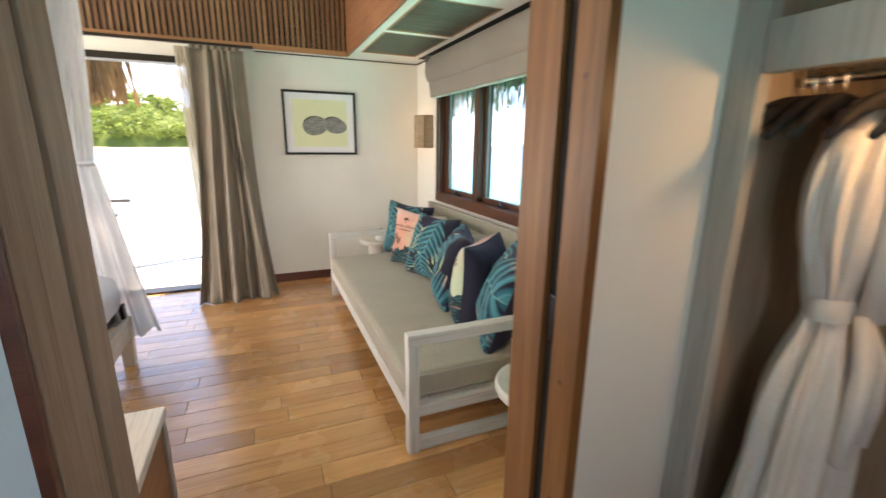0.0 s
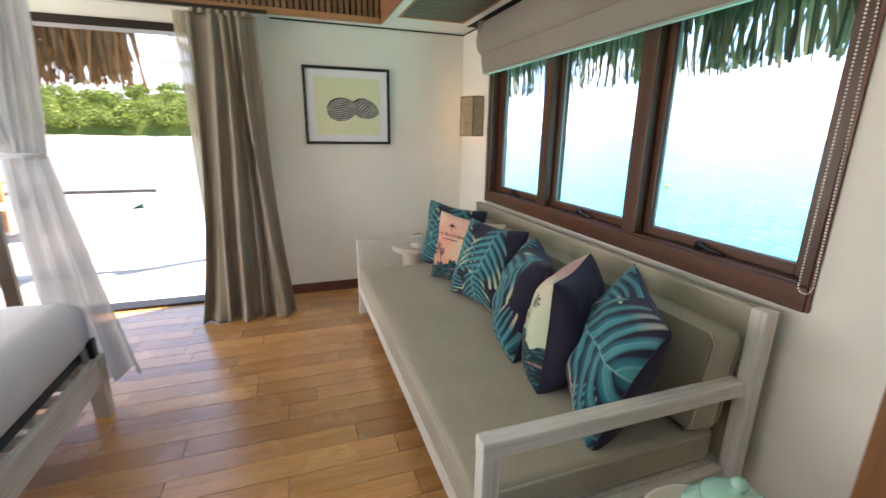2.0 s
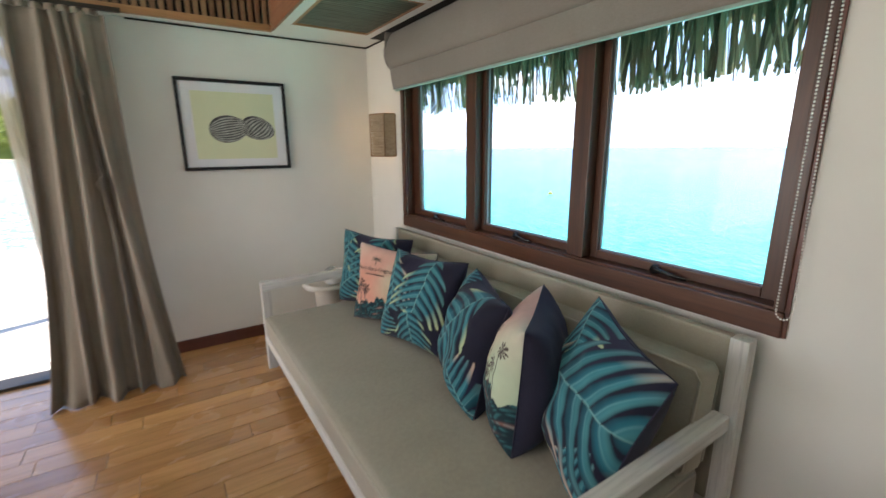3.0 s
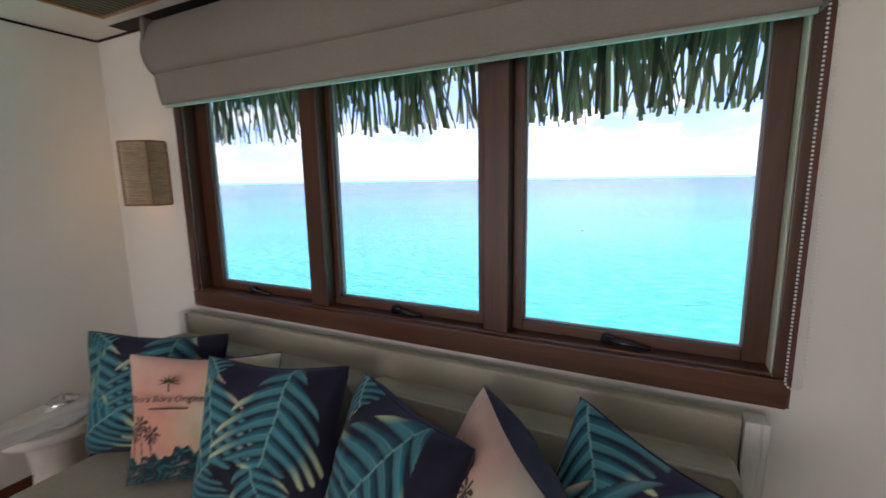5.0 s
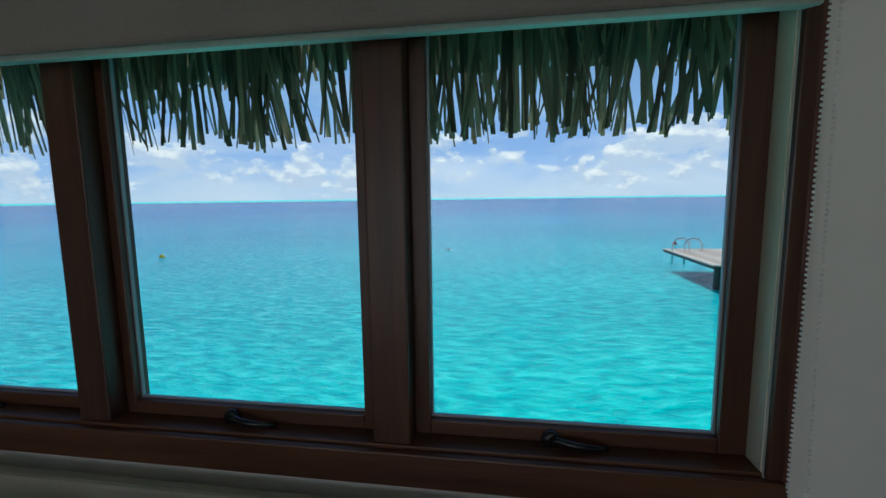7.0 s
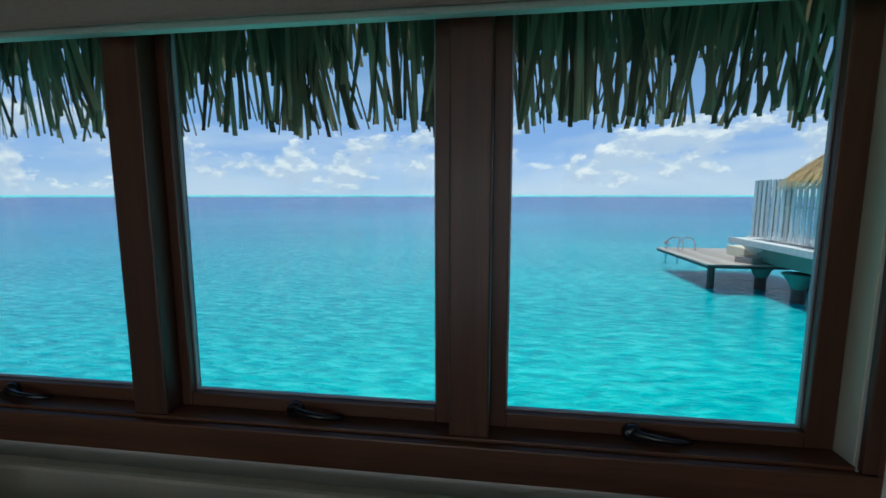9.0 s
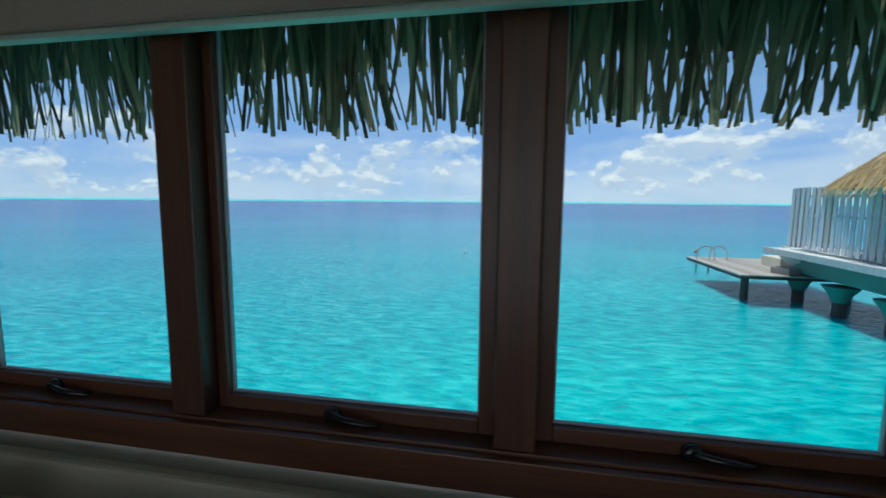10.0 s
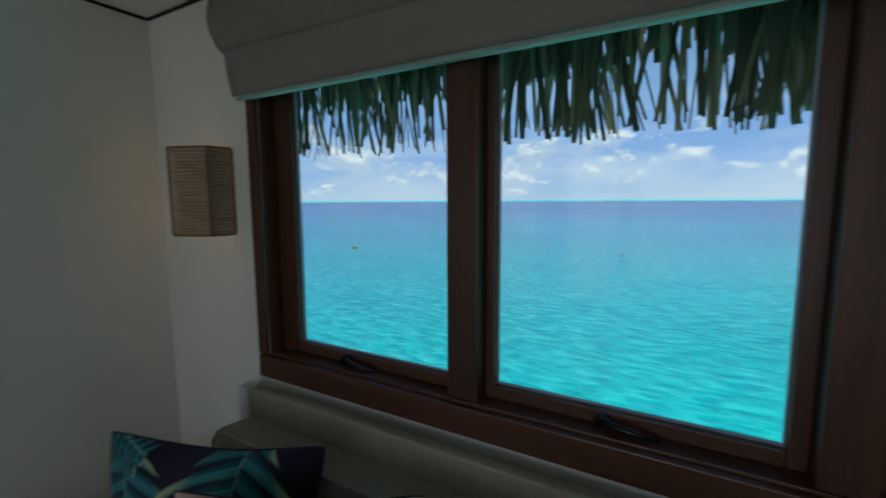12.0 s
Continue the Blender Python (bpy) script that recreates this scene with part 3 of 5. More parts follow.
for y0, y1 in ((WY0 + 0.001, WY0 + 0.004), (WY1 - 0.012, WY1 - 0.001)):
    part("reveal_lining", box((X_WIN + 0.004, y0, 0.9225), (X_WIN + 0.135, y1, WZ1 - 0.001)), CREAMTRIM if y0 < 2 else WINDOW_V, win)
bays = ((1.5015, 1.556, 2.163, 2.199, 1.850), (2.286, 2.320, 2.928, 2.954, 2.610), (3.043, 3.066, 3.650, 3.732, 3.390))
for y0, g0, g1, y1, hy in bays:
    s = part("sash", box((GX - 0.022, y0, 0.9235), (GX + 0.010, g0, WZ1 - 0.002), 0.003), WINDOW_V, win)
    part("sash_stile", box((GX - 0.022, g1, 0.9235), (GX + 0.010, y1, WZ1 - 0.002), 0.003), WINDOW_V, s)
    part("sash_rail", box((GX - 0.022, g0 + 0.001, 0.9235), (GX + 0.010, g1 - 0.001, 0.957), 0.003), WINDOW_H, s)
    part("sash_head", box((GX - 0.022, g0 + 0.001, 2.00), (GX + 0.010, g1 - 0.001, WZ1 - 0.002), 0.003), WINDOW_H, s)
    bmb = bmesh.new()
    for lo, hi in (((GX - 0.005, g0 + 0.0002, 0.9575), (GX + 0.004, g0 + 0.0045, 1.999)), ((GX - 0.005, g1 - 0.0045, 0.9575), (GX + 0.004, g1 - 0.0002, 1.999)), ((GX - 0.005, g0 + 0.005, 0.9575), (GX + 0.004, g1 - 0.005, 0.962))):
        box_into(bmb, lo, hi)
    part("glazing_bead", bmb, BEAD, s, "pale aluminium glazing bead")
    g = part("pane", box((GX - 0.002, g0 + 0.0003, 0.9573), (GX + 0.002, g1 - 0.0003, 1.9995)), GLASS, s)
    g.visible_shadow = False
    # lever: a round boss and a bent arm that rises and falls along the rail
    bmh = lathe([(0.021, 0.0), (0.021, 0.010), (0.017, 0.016)], 20)
    bmesh.ops.rotate(bmh, verts=bmh.verts, cent=(0, 0, 0), matrix=Matrix.Rotation(radians(-90), 3, "Y"))
    bmesh.ops.translate(bmh, verts=bmh.verts, vec=(GX - 0.023, hy + 0.045, 0.934))
    h = part("handle", bmh, BLACK, s, "black curved lever handle", True)
    arm = [(GX - 0.034 - 0.020 * math.sin(math.pi * k / 10), hy + 0.048 - 0.012 * k, 0.938 - 0.0014 * k + 0.006 * math.sin(math.pi * k / 10)) for k in range(11)]
    part("lever", tube(arm, lambda u: 0.0085 - 0.003 * u, 10), BLACK, h, "", True)


def beads(points, radius):
    bm = bmesh.new()
    for p in points:
        made = bmesh.ops.create_icosphere(bm, subdivisions=1, radius=radius)["verts"]
        bmesh.ops.translate(bm, verts=made, vec=p)
    return bm


# roman blind: folds stacked under the soffit
def blind_front(z):
    """How far the cloth stands off the wall at a height."""
    if z < 1.905:
        return 0.068 + 0.018 * math.sin(math.pi * (z - 1.765) / 0.14 * 0.55)
    return 0.082 + 0.045 * math.sin(math.pi * min(1.0, (z - 1.905) / 0.30)) ** 0.7


blind = thing("roman_blind", "grey-brown cloth roman blind half raised over the window", "blind")
BY0, BY1 = 1.488, 3.775


def lower_fold(u, v):
    z = 1.768 + 0.137 * v
    return (X_WIN - blind_front(z) + 0.003 * math.sin(9 * u) * (1 - v), BY0 + 0.012 + (BY1 - BY0 - 0.024) * u, z)


def upper_fold(u, v):
    z = 1.890 + 0.235 * v
    sag = 0.012 * math.sin(math.pi * u) * (1 - v)
    bulge = 0.085 + 0.050 * math.sin(math.pi * v) ** 0.6 - 0.03 * v
    end = 0.02 * math.sin(math.pi * v)
    return (X_WIN - bulge, BY0 - end + (BY1 - BY0 + 2 * end) * u, z - sag)


part("lower_fold", sheet(lower_fold, 48, 10, 0.006), BLIND, blind, smooth=True)
part("upper_fold", sheet(upper_fold, 48, 16, 0.006), BLIND, blind, smooth=True)
for k in range(3):
    y0, y1 = BY0 + 0.014, BY1 - 0.014
    part("hem", box((X_WIN - 0.064 + 0.017 * k, y0, 1.757 + 0.004 * k), (X_WIN - 0.052 + 0.017 * k, y1, 1.772 + 0.004 * k), 0.003), HEM_BOUNCE, blind, "pale stitched hem, tinted with the lagoon's green bounce light")
part("back_cloth", box((X_WIN - 0.016, BY0 + 0.014, 1.770), (X_WIN - 0.0145, BY1 - 0.014, 2.125)), HEM_BOUNCE, blind)
for y in (BY0 + 0.004, BY1 - 0.004):
    def side(u, v, y=y):
        z = 1.77 + 0.35 * v
        return (X_WIN - 0.02 - u * (blind_front(z) - 0.022), y, z)
    part("side_return", sheet(side, 6, 14, 0.003), BLIND, blind, smooth=True)
chain = [(1.672, 1.480, 2.10 - 0.0095 * k) for k in range(124)]
loop = [(1.672, 1.480 - 0.018 * (1 - math.cos(a)), 0.925 - 0.020 * math.sin(a)) for a in (math.pi * k / 7 for k in range(8))]
back = [(1.676, 1.444 + 0.0002 * k, 0.93 + 0.0095 * k) for k in range(124)]
solid("blind_chain", beads(chain + loop + back, 0.0034), CHAIN, "white beaded loop chain hanging beside the window", "blind chain", smooth=True)


# ---- daybed ----
daybed = thing("daybed", "whitewashed timber daybed with beige upholstery under the window", "sofa")
SX0, SX1, SY0, SY1 = 0.685, 1.690, 1.527, 3.805
SEAT_Z = 0.372
for y0 in (SY0, SY1 - 0.050):
    part("front_leg", box((SX0, y0, 0.0), (SX0 + 0.052, y0 + 0.050, 0.527), 0.005), WHITEWASH_Z, daybed)
    part("back_post", box((SX1 - 0.075, y0 - 0.018, 0.0), (SX1 - 0.020, y0 + 0.034, 0.828), 0.005), WHITEWASH_Z, daybed)
    part("armrest", box((SX0 - 0.001, y0 - 0.001, 0.528), (SX1 - 0.076, y0 + 0.051, 0.580), 0.005), WHITEWASH_X, daybed)
    part("side_rail", box((SX0 + 0.053, y0 + 0.006, 0.180), (SX1 - 0.076, y0 + 0.044, 0.236), 0.004), WHITEWASH_X, daybed)
    part("floor_rail", box((SX0 + 0.053, y0 + 0.006, 0.006), (SX1 - 0.076, y0 + 0.044, 0.062), 0.004), WHITEWASH_X, daybed)
part("front_rail", box((SX0 + 0.004, SY0 + 0.051, 0.165), (SX0 + 0.040, SY1 - 0.051, 0.232), 0.004), WHITEWASH, daybed)
part("seat_deck", box((SX0 + 0.041, SY0 + 0.046, 0.205), (SX1 - 0.080, SY1 - 0.046, 0.234)), WHITEWASH, daybed)
part("back_panel", box((SX1 - 0.060, SY0 + 0.036, 0.240), (SX1 - 0.022, SY1 - 0.036, 0.826), 0.010), SEAT, daybed, "upholstered beige back panel")


def soft_box(lo, hi, bulge, nx=24, ny=24, edge=0.028):
    """A stuffed cushion: rounded edges, its top and sides slightly swollen."""
    bm = bmesh.new()
    box_into(bm, lo, hi)
    bmesh.ops.bevel(bm, geom=list(bm.edges), offset=edge, segments=4, affect="EDGES", profile=0.5)
    longest = [e for e in bm.edges if e.calc_length() > 0.25]
    bmesh.ops.subdivide_edges(bm, edges=longest, cuts=14, use_grid_fill=True)
    c = [(a + b) / 2 for a, b in zip(lo, hi)]
    h = [(b - a) / 2 for a, b in zip(lo, hi)]
    for v in bm.verts:
        q = [(v.co[i] - c[i]) / h[i] for i in range(3)]
        swell = max(0.0, 1 - q[0] ** 2) ** 0.5 * max(0.0, 1 - q[1] ** 2) ** 0.5
        n = noise.noise((v.co.x * 3.1, v.co.y * 2.3, v.co.z * 3.0)) * 0.004
        v.co.z += q[2] * (bulge * swell) + n * swell
    return bm


mat = part("seat_mattress", soft_box((SX0 + 0.000, SY0 + 0.054, 0.236), (SX1 - 0.085, SY1 - 0.054, SEAT_Z - 0.006), 0.010), SEAT, daybed, "long beige seat mattress with piping", True)
for z in (0.258, 0.352):
    r = 0.022
    x0, x1, y0, y1 = SX0 + 0.004, SX1 - 0.090, SY0 + 0.058, SY1 - 0.058
    pts = [(x0, y0 + r, z), (x0, y1 - r, z), (x0 + r, y1, z), (x1 - r, y1, z)]
    pts = [(x1 - r, y0, z), (x0 + r, y0, z)] + pts
    part("piping", tube(pts, 0.0055, 8), PIPING, mat, smooth=True)

for k, (y0, y1) in enumerate(((SY0 + 0.045, 2.660), (2.672, SY1 - 0.045))):
    b = thing("back_cushion", "long beige box cushion leaning on the daybed's back", "cushion", (1.545, (y0 + y1) / 2, 0.400), group="back cushions")
    half = (y1 - y0) / 2
    body = part("cover", soft_box((-0.062, -half, -0.012), (0.062, half, 0.345), 0.004, edge=0.024), SEAT, b, smooth=True)
    for x in (-0.060, 0.060):
        loop_pts = [(x, -half + 0.02, -0.006), (x, -half + 0.004, 0.02), (x, -half + 0.004, 0.31), (x, -half + 0.025, 0.340), (x, half - 0.025, 0.340), (x, half - 0.004, 0.31), (x, half - 0.004, 0.02), (x, half - 0.02, -0.006)]
        part("piping", tube(loop_pts, 0.005, 8), PIPING, body, smooth=True)
    b.matrix_world = pose(1.525, (y0 + y1) / 2, 0.393, 0, 7, 0)


# ---- printed cushions ----
def leaf_print(s, t, leaves, rng):
    """Colour of a monstera print at (s, t) in 0..1; arrays in, rgb out. A leaf: stalk end, direction, length, tip colour."""
    col = np.zeros(s.shape + (3,))
    haze = np.clip(np.sin(5.0 * s + 2.0) * np.sin(4.0 * t + 1.0), 0, 1)[..., None]
    col[:] = np.array((0.010, 0.010, 0.024)) + haze * np.array((0.014, 0.010, 0.026))
    deep, teal, sheen = np.array((0.007, 0.034, 0.056)), np.array((0.014, 0.175, 0.225)), np.array((0.12, 0.46, 0.47))
    for (ox, oy, ang, length, tip) in leaves:
        ca, sa = math.cos(ang), math.sin(ang)
        a0 = ((s - ox) * ca + (t - oy) * sa) / length
        b0 = (-(s - ox) * sa + (t - oy) * ca) / length
        b0 = b0 - 0.14 * a0 * (1 - a0)
        ab = np.abs(b0)
        right = b0 > 0
        # side ribs leave the midrib and bend towards the tip
        rib = a0 - 0.38 * ab - 0.62 * ab ** 2
        width = 0.70 * np.clip(np.sin(np.pi * np.clip(0.20 + 0.80 * rib, 0, 1)), 0, 1) ** 0.75
        edge = ab / np.maximum(width, 1e-3)
        wave = rib * 5.9 + 0.45 * right
        idx = np.floor(wave)
        fr = wave - idx
        pick = np.sin(idx * 12.9898 + 4.1 * right + ox * 37.0 + oy * 11.0) * 43758.5453
        pick = pick - np.floor(pick)
        off = np.abs(fr - 0.5) * 2
        finger = 0.94 - 0.50 * np.clip((edge - 0.22) / 0.78, 0, 1) ** 0.9
        reach = (0.84 + 0.20 * pick) * (1 - 0.16 * off ** 2)
        m = (rib > -0.22) & (rib < 0.97) & (edge < reach) & (off < finger)
        across = np.clip(off / np.maximum(finger, 1e-3), 0, 1)[..., None]
        lit = np.clip(1.0 - across ** 1.5, 0, 1) * (0.55 + 0.45 * np.clip(edge, 0, 1)[..., None])
        c = deep + (teal * (0.70 + 0.75 * pick[..., None]) - deep) * lit
        glow_side = np.clip((fr - 0.5) * 2.2, 0, 1)[..., None] * (1 - across) * 1.4
        c = c + (sheen - c) * np.clip(glow_side, 0, 0.75)
        k = (np.clip((edge - 0.55) / 0.36, 0, 1) * (0.12 + 0.88 * (pick > 0.55)))[..., None] * (0.25 + 0.75 * (1 - across ** 2))
        c = c * (1 - 0.9 * k) + np.array(tip) * 0.9 * k
        vein = np.exp(-((fr - 0.5) / 0.050) ** 2)[..., None] * 0.70 * (1 - 0.7 * np.clip(edge, 0, 1)[..., None])
        c = c * (1 - vein) + np.array((0.16, 0.40, 0.42)) * vein
        mid = np.exp(-(ab * length / 0.0055) ** 2)[..., None] * 0.8
        c = c * (1 - mid) + np.array((0.22, 0.46, 0.44)) * mid
        col[m] = c[m]
    return col


def sunset_print(s, t, rng, tall=(), rise=0.0):
    """Peach and mint sky over dark teal palms."""
    k = np.clip(0.5 + 0.62 * np.sin(4.4 * s + 1.6 * np.sin(4.0 * t) + 3.0 * t + 1.2), 0, 1)[..., None]
    peach, mint, blush = np.array((0.70, 0.34, 0.25)), np.array((0.52, 0.60, 0.42)), np.array((0.70, 0.50, 0.44))
    col = mint * k + peach * (1 - k)
    up = np.clip((t - 0.60) / 0.4, 0, 1)[..., None]
    col = col * (1 - 0.5 * up) + blush * 0.5 * up
    hill = 0.26 + rise + 0.10 * np.clip(np.sin(4.2 * s - 0.9), 0, 1) + 0.030 * np.sin(31 * s + 1.0) + 0.016 * np.sin(83 * s)
    low = t < hill
    wave = np.clip(np.sin(46 * s + 5 * np.sin(29 * t)) * np.sin(41 * t + 6 * np.sin(23 * s)), 0, 1) ** 0.7
    flower = np.clip(np.sin(23 * s + 3 * np.sin(17 * t)) * np.sin(29 * t + 1.0), 0, 1) ** 6
    dark = np.stack([0.010 + 0.02 * wave + 0.30 * flower, 0.030 + 0.13 * wave + 0.10 * flower, 0.040 + 0.13 * wave + 0.06 * flower], -1)
    col[low] = dark[low]
    for px, top in ((0.07, 0.42), (0.15, 0.50), (0.24, 0.44), (0.70, 0.50), (0.80, 0.60), (0.90, 0.78)) + tall:
        lean = 0.02 * np.sin(6 * t + 9 * px)
        trunk = (np.abs(s - px - lean) < 0.0055) & (t < top)
        col[trunk] = (0.045, 0.05, 0.05)
        dx, dy = s - px - 0.02 * math.sin(6 * top + 9 * px), t - top
        rr, th = np.hypot(dx, dy), np.arctan2(dy + 6.0 * dx ** 2, dx)
        lobe = np.abs(np.cos(4.5 * th + px * 20))
        crown = (rr < 0.020 + 0.050 * lobe) & (lobe > 0.30 + 5.0 * rr)
        col[crown] = (0.075, 0.05, 0.045)
    return col


def throw_cushion(name, label, top_left, top_right, foot, design, thick=0.075, back=NAVY):
    """A square feather cushion: pinched corners, swollen middle, its print on the front face and a plain back."""
    tl, tr, ft = Vector(top_left), Vector(top_right), Vector(foot)
    ax = (tr - tl)
    w = 0.5 * ax.length
    ax.normalize()
    mid = (tl + tr) / 2
    up = mid - ft
    up -= up.dot(ax) * ax
    up.normalize()
    h = min(0.262, max(0.205, (mid.z - 0.376) / (2 * up.z)))
    nrm = ax.cross(up) * -1.0
    if nrm.x > 0:
        nrm = -nrm
    centre = mid - up * h
    ob = thing(name, label, "cushion", tuple(centre), group="scatter cushions")
    rng = random.Random(name + str(top_left[1]))
    seed = rng.random() * 50
    for sign, cover in ((1, "front"), (-1, "back")):
        n = 160 if sign > 0 or back is None else 48
        lin = np.linspace(-1, 1, n)
        lin = np.sign(lin) * (1 - (1 - np.abs(lin)) ** 1.35)
        U, V = np.meshgrid(lin, lin, indexing="ij")
        verts = []
        for i in range(n):
            for j in range(n):
                u, v = U[i, j], V[i, j]
                pin_u = 1 - 0.10 * (1 - v * v) ** 1.5 * abs(u) ** 3
                pin_v = 1 - 0.10 * (1 - u * u) ** 1.5 * abs(v) ** 3
                swell = ((1 - u ** 4) * (1 - v ** 4)) ** 0.5 * (0.80 + 0.20 * (1 - u * u) * (1 - v * v))
                crease = noise.noise((u * 2.2 + seed, v * 2.2, sign)) * 0.016 * swell + noise.noise((u * 6 + seed, v * 6, sign)) * 0.004 * swell
                p = ax * (u * w * pin_u) + up * (v * h * pin_v) + nrm * (sign * (thick * swell * (1 - 0.18 * v)) + crease)
                verts.append(p)
        faces = []
        for i in range(n - 1):
            for j in range(n - 1):
                a = i * n + j
                q = (a, a + n, a + n + 1, a + 1)
                faces.append(q if sign > 0 else q[::-1])
        me = bpy.data.meshes.new(cover)
        me.from_pydata(verts, [], faces)
        for p in me.polygons:
            p.use_smooth = True
        printed_side = sign > 0 or back is None
        me.materials.append(PRINTED if printed_side else back)
        if printed_side:
            at = me.color_attributes.new("print", "FLOAT_COLOR", "POINT")
            s, t = (U + 1) / 2, (V + 1) / 2
            rgb = design(s, t, rng).reshape(-1, 3)
            at.data.foreach_set("color", np.concatenate([rgb, np.ones((n * n, 1))], 1).astype(np.float32).ravel())
        c = new(cover, me)
        c.parent = ob
    ring = [(u, -1) for u in np.linspace(-1, 1, 16)] + [(1, v) for v in np.linspace(-1, 1, 16)[1:]] + [(u, 1) for u in np.linspace(1, -1, 16)[1:]] + [(-1, v) for v in np.linspace(1, -1, 16)[1:]]
    seam = [ax * (u * w * (1 - 0.10 * (1 - v * v) ** 1.5 * abs(u) ** 3)) + up * (v * h * (1 - 0.10 * (1 - u * u) ** 1.5 * abs(v) ** 3)) for u, v in ring]
    part("seam", tube([tuple(p) for p in seam], 0.0028, 6), NAVY, ob, smooth=True)
    return ob, ax, up, nrm, w, h, centre


YG, PE = (0.60, 0.62, 0.30), (0.72, 0.44, 0.30)
designs = {
    "A": [(0.00, 1.04, -0.75, 0.46, YG), (-0.06, 0.02, 0.75, 0.52, YG), (0.98, 0.02, 2.35, 0.36, PE), (0.27, 0.53, 0.06, 0.80, PE)],
    "C": [(-0.02, 0.10, 0.95, 0.42, YG), (0.98, 0.06, 2.3, 0.38, PE), (0.02, 1.02, -0.6, 0.24, YG), (0.66, 0.90, -2.10, 0.70, YG)],
    "D": [(0.10, 0.84, -1.35, 0.52, PE), (0.52, 0.36, -1.35, 0.42, YG), (0.0, 1.02, -0.6, 0.20, YG), (-0.04, 0.02, 0.95, 0.40, YG), (0.66, 0.92, -1.75, 0.56, YG)],
    "F": [(0.14, 0.86, -1.50, 0.56, YG), (0.66, 0.98, -1.75, 0.60, YG), (-0.02, 0.10, 0.75, 0.46, YG), (0.02, 1.02, -0.4, 0.22, YG), (0.95, 0.05, 2.3, 0.50, PE)],
}
LEAFY = "navy cushion printed with teal monstera leaves on the daybed"
leafy = {k: (lambda s, t, rng, k=k: leaf_print(s, t, designs[k], rng)) for k in designs}
throw_cushion("scatter_cushion", LEAFY, (1.487, 1.930, 0.872), (1.232, 1.508, 0.826), (1.218, 1.795, 0.374), leafy["A"], 0.110)
throw_cushion("scatter_cushion", "sunset palm print cushion with a navy back, stood on edge", (1.490, 2.192, 0.845), (1.122, 1.914, 0.835), (1.262, 2.060, 0.372), lambda s, t, rng: sunset_print(s, t, rng, ((0.34, 0.74), (0.46, 0.62), (0.60, 0.78)), 0.12), 0.142)
throw_cushion("scatter_cushion", LEAFY, (1.435, 2.562, 0.835), (1.240, 2.120, 0.825), (1.195, 2.330, 0.372), leafy["C"], 0.125)
throw_cushion("scatter_cushion", LEAFY, (1.323, 3.146, 0.832), (1.435, 2.627, 0.845), (1.230, 2.860, 0.372), leafy["D"], 0.090)
e_ob, e_ax, e_up, e_n, e_w, e_h, e_c = throw_cushion("scatter_cushion", "peach sunset palm print cushion with small lettering", (1.216, 3.419, 0.835), (1.481, 2.972, 0.815), (1.225, 3.235, 0.372), sunset_print, 0.080)
throw_cushion("scatter_cushion", LEAFY, (1.247, 3.761, 0.858), (1.480, 3.251, 0.843), (1.270, 3.520, 0.372), leafy["F"], 0.085)


def lettering(body, size, parent, m, material):
    cu = bpy.data.curves.new("lettering", "FONT")
    cu.body, cu.size, cu.align_x, cu.shear = body, size, "CENTER", 0.25
    cu.extrude = 0.0006
    cu.materials.append(material)
    ob = new("lettering", cu)
    ob.parent = parent
    ob.matrix_basis = m
    return ob


basis = Matrix((e_ax, e_up, e_n)).transposed().to_4x4()
if basis.determinant() < 0:
    basis = Matrix((-e_ax, e_up, e_n)).transposed().to_4x4()
lettering("Bora Bora Original", 0.031, e_ob, Matrix.Translation(e_ax * -0.085 + e_up * 0.085 + e_n * 0.084) @ basis, INK)
bm = bmesh.new()
box_into(bm, (-0.145, 0.060, 0.0825), (-0.02, 0.065, 0.0835))
bmesh.ops.transform(bm, matrix=basis, verts=bm.verts)
part("small_print", bm, INK, e_ob, "row of tiny unreadable print")
bm = bmesh.new()
for k in range(7):
    a = math.pi * (k / 6.0) * 1.15 - 0.25
    pts = [(-0.085 + r * math.cos(a), 0.150 + r * math.sin(a) * 0.7 - 2.2 * r * r, 0.0795) for r in (0.004, 0.014, 0.024, 0.034)]
    tube(pts, lambda u: 0.0035 - 0.0025 * u, 5, bm)
tube([(-0.085, 0.118, 0.0815), (-0.086, 0.135, 0.0805), (-0.085, 0.150, 0.0795)], 0.002, 5, bm)
bmesh.ops.transform(bm, matrix=basis, verts=bm.verts)
part("palm_emblem", bm, INK, e_ob, "small dark palm emblem")


# ---- round side tables and what stands on them ----
def side_table(x, y, r, top, label):
    t = thing("side_table", label, "side table", (x, y, 0), group="round side tables")
    part("top", lathe([(r - 0.03, top - 0.040), (r - 0.006, top - 0.034), (r, top - 0.022), (r, top - 0.004), (r - 0.004, top + 0.006), (r - 0.014, top + 0.007), (r - 0.024, top - 0.001), (0.001, top - 0.001)], 64), STONE, t, smooth=True)
    part("pedestal", lathe([(r * 0.62, 0.0), (r * 0.64, 0.015), (r * 0.60, 0.04), (r * 0.50, top * 0.5), (r * 0.56, top - 0.07), (r * 0.70, top - 0.041)], 48), STONE, t, smooth=True)
    return t


side_table(1.130, 1.195, 0.185, 0.450, "round pale stone side table at the daybed's end")
side_table(1.200, 4.060, 0.185, 0.430, "round pale stone side table in the wall corner")

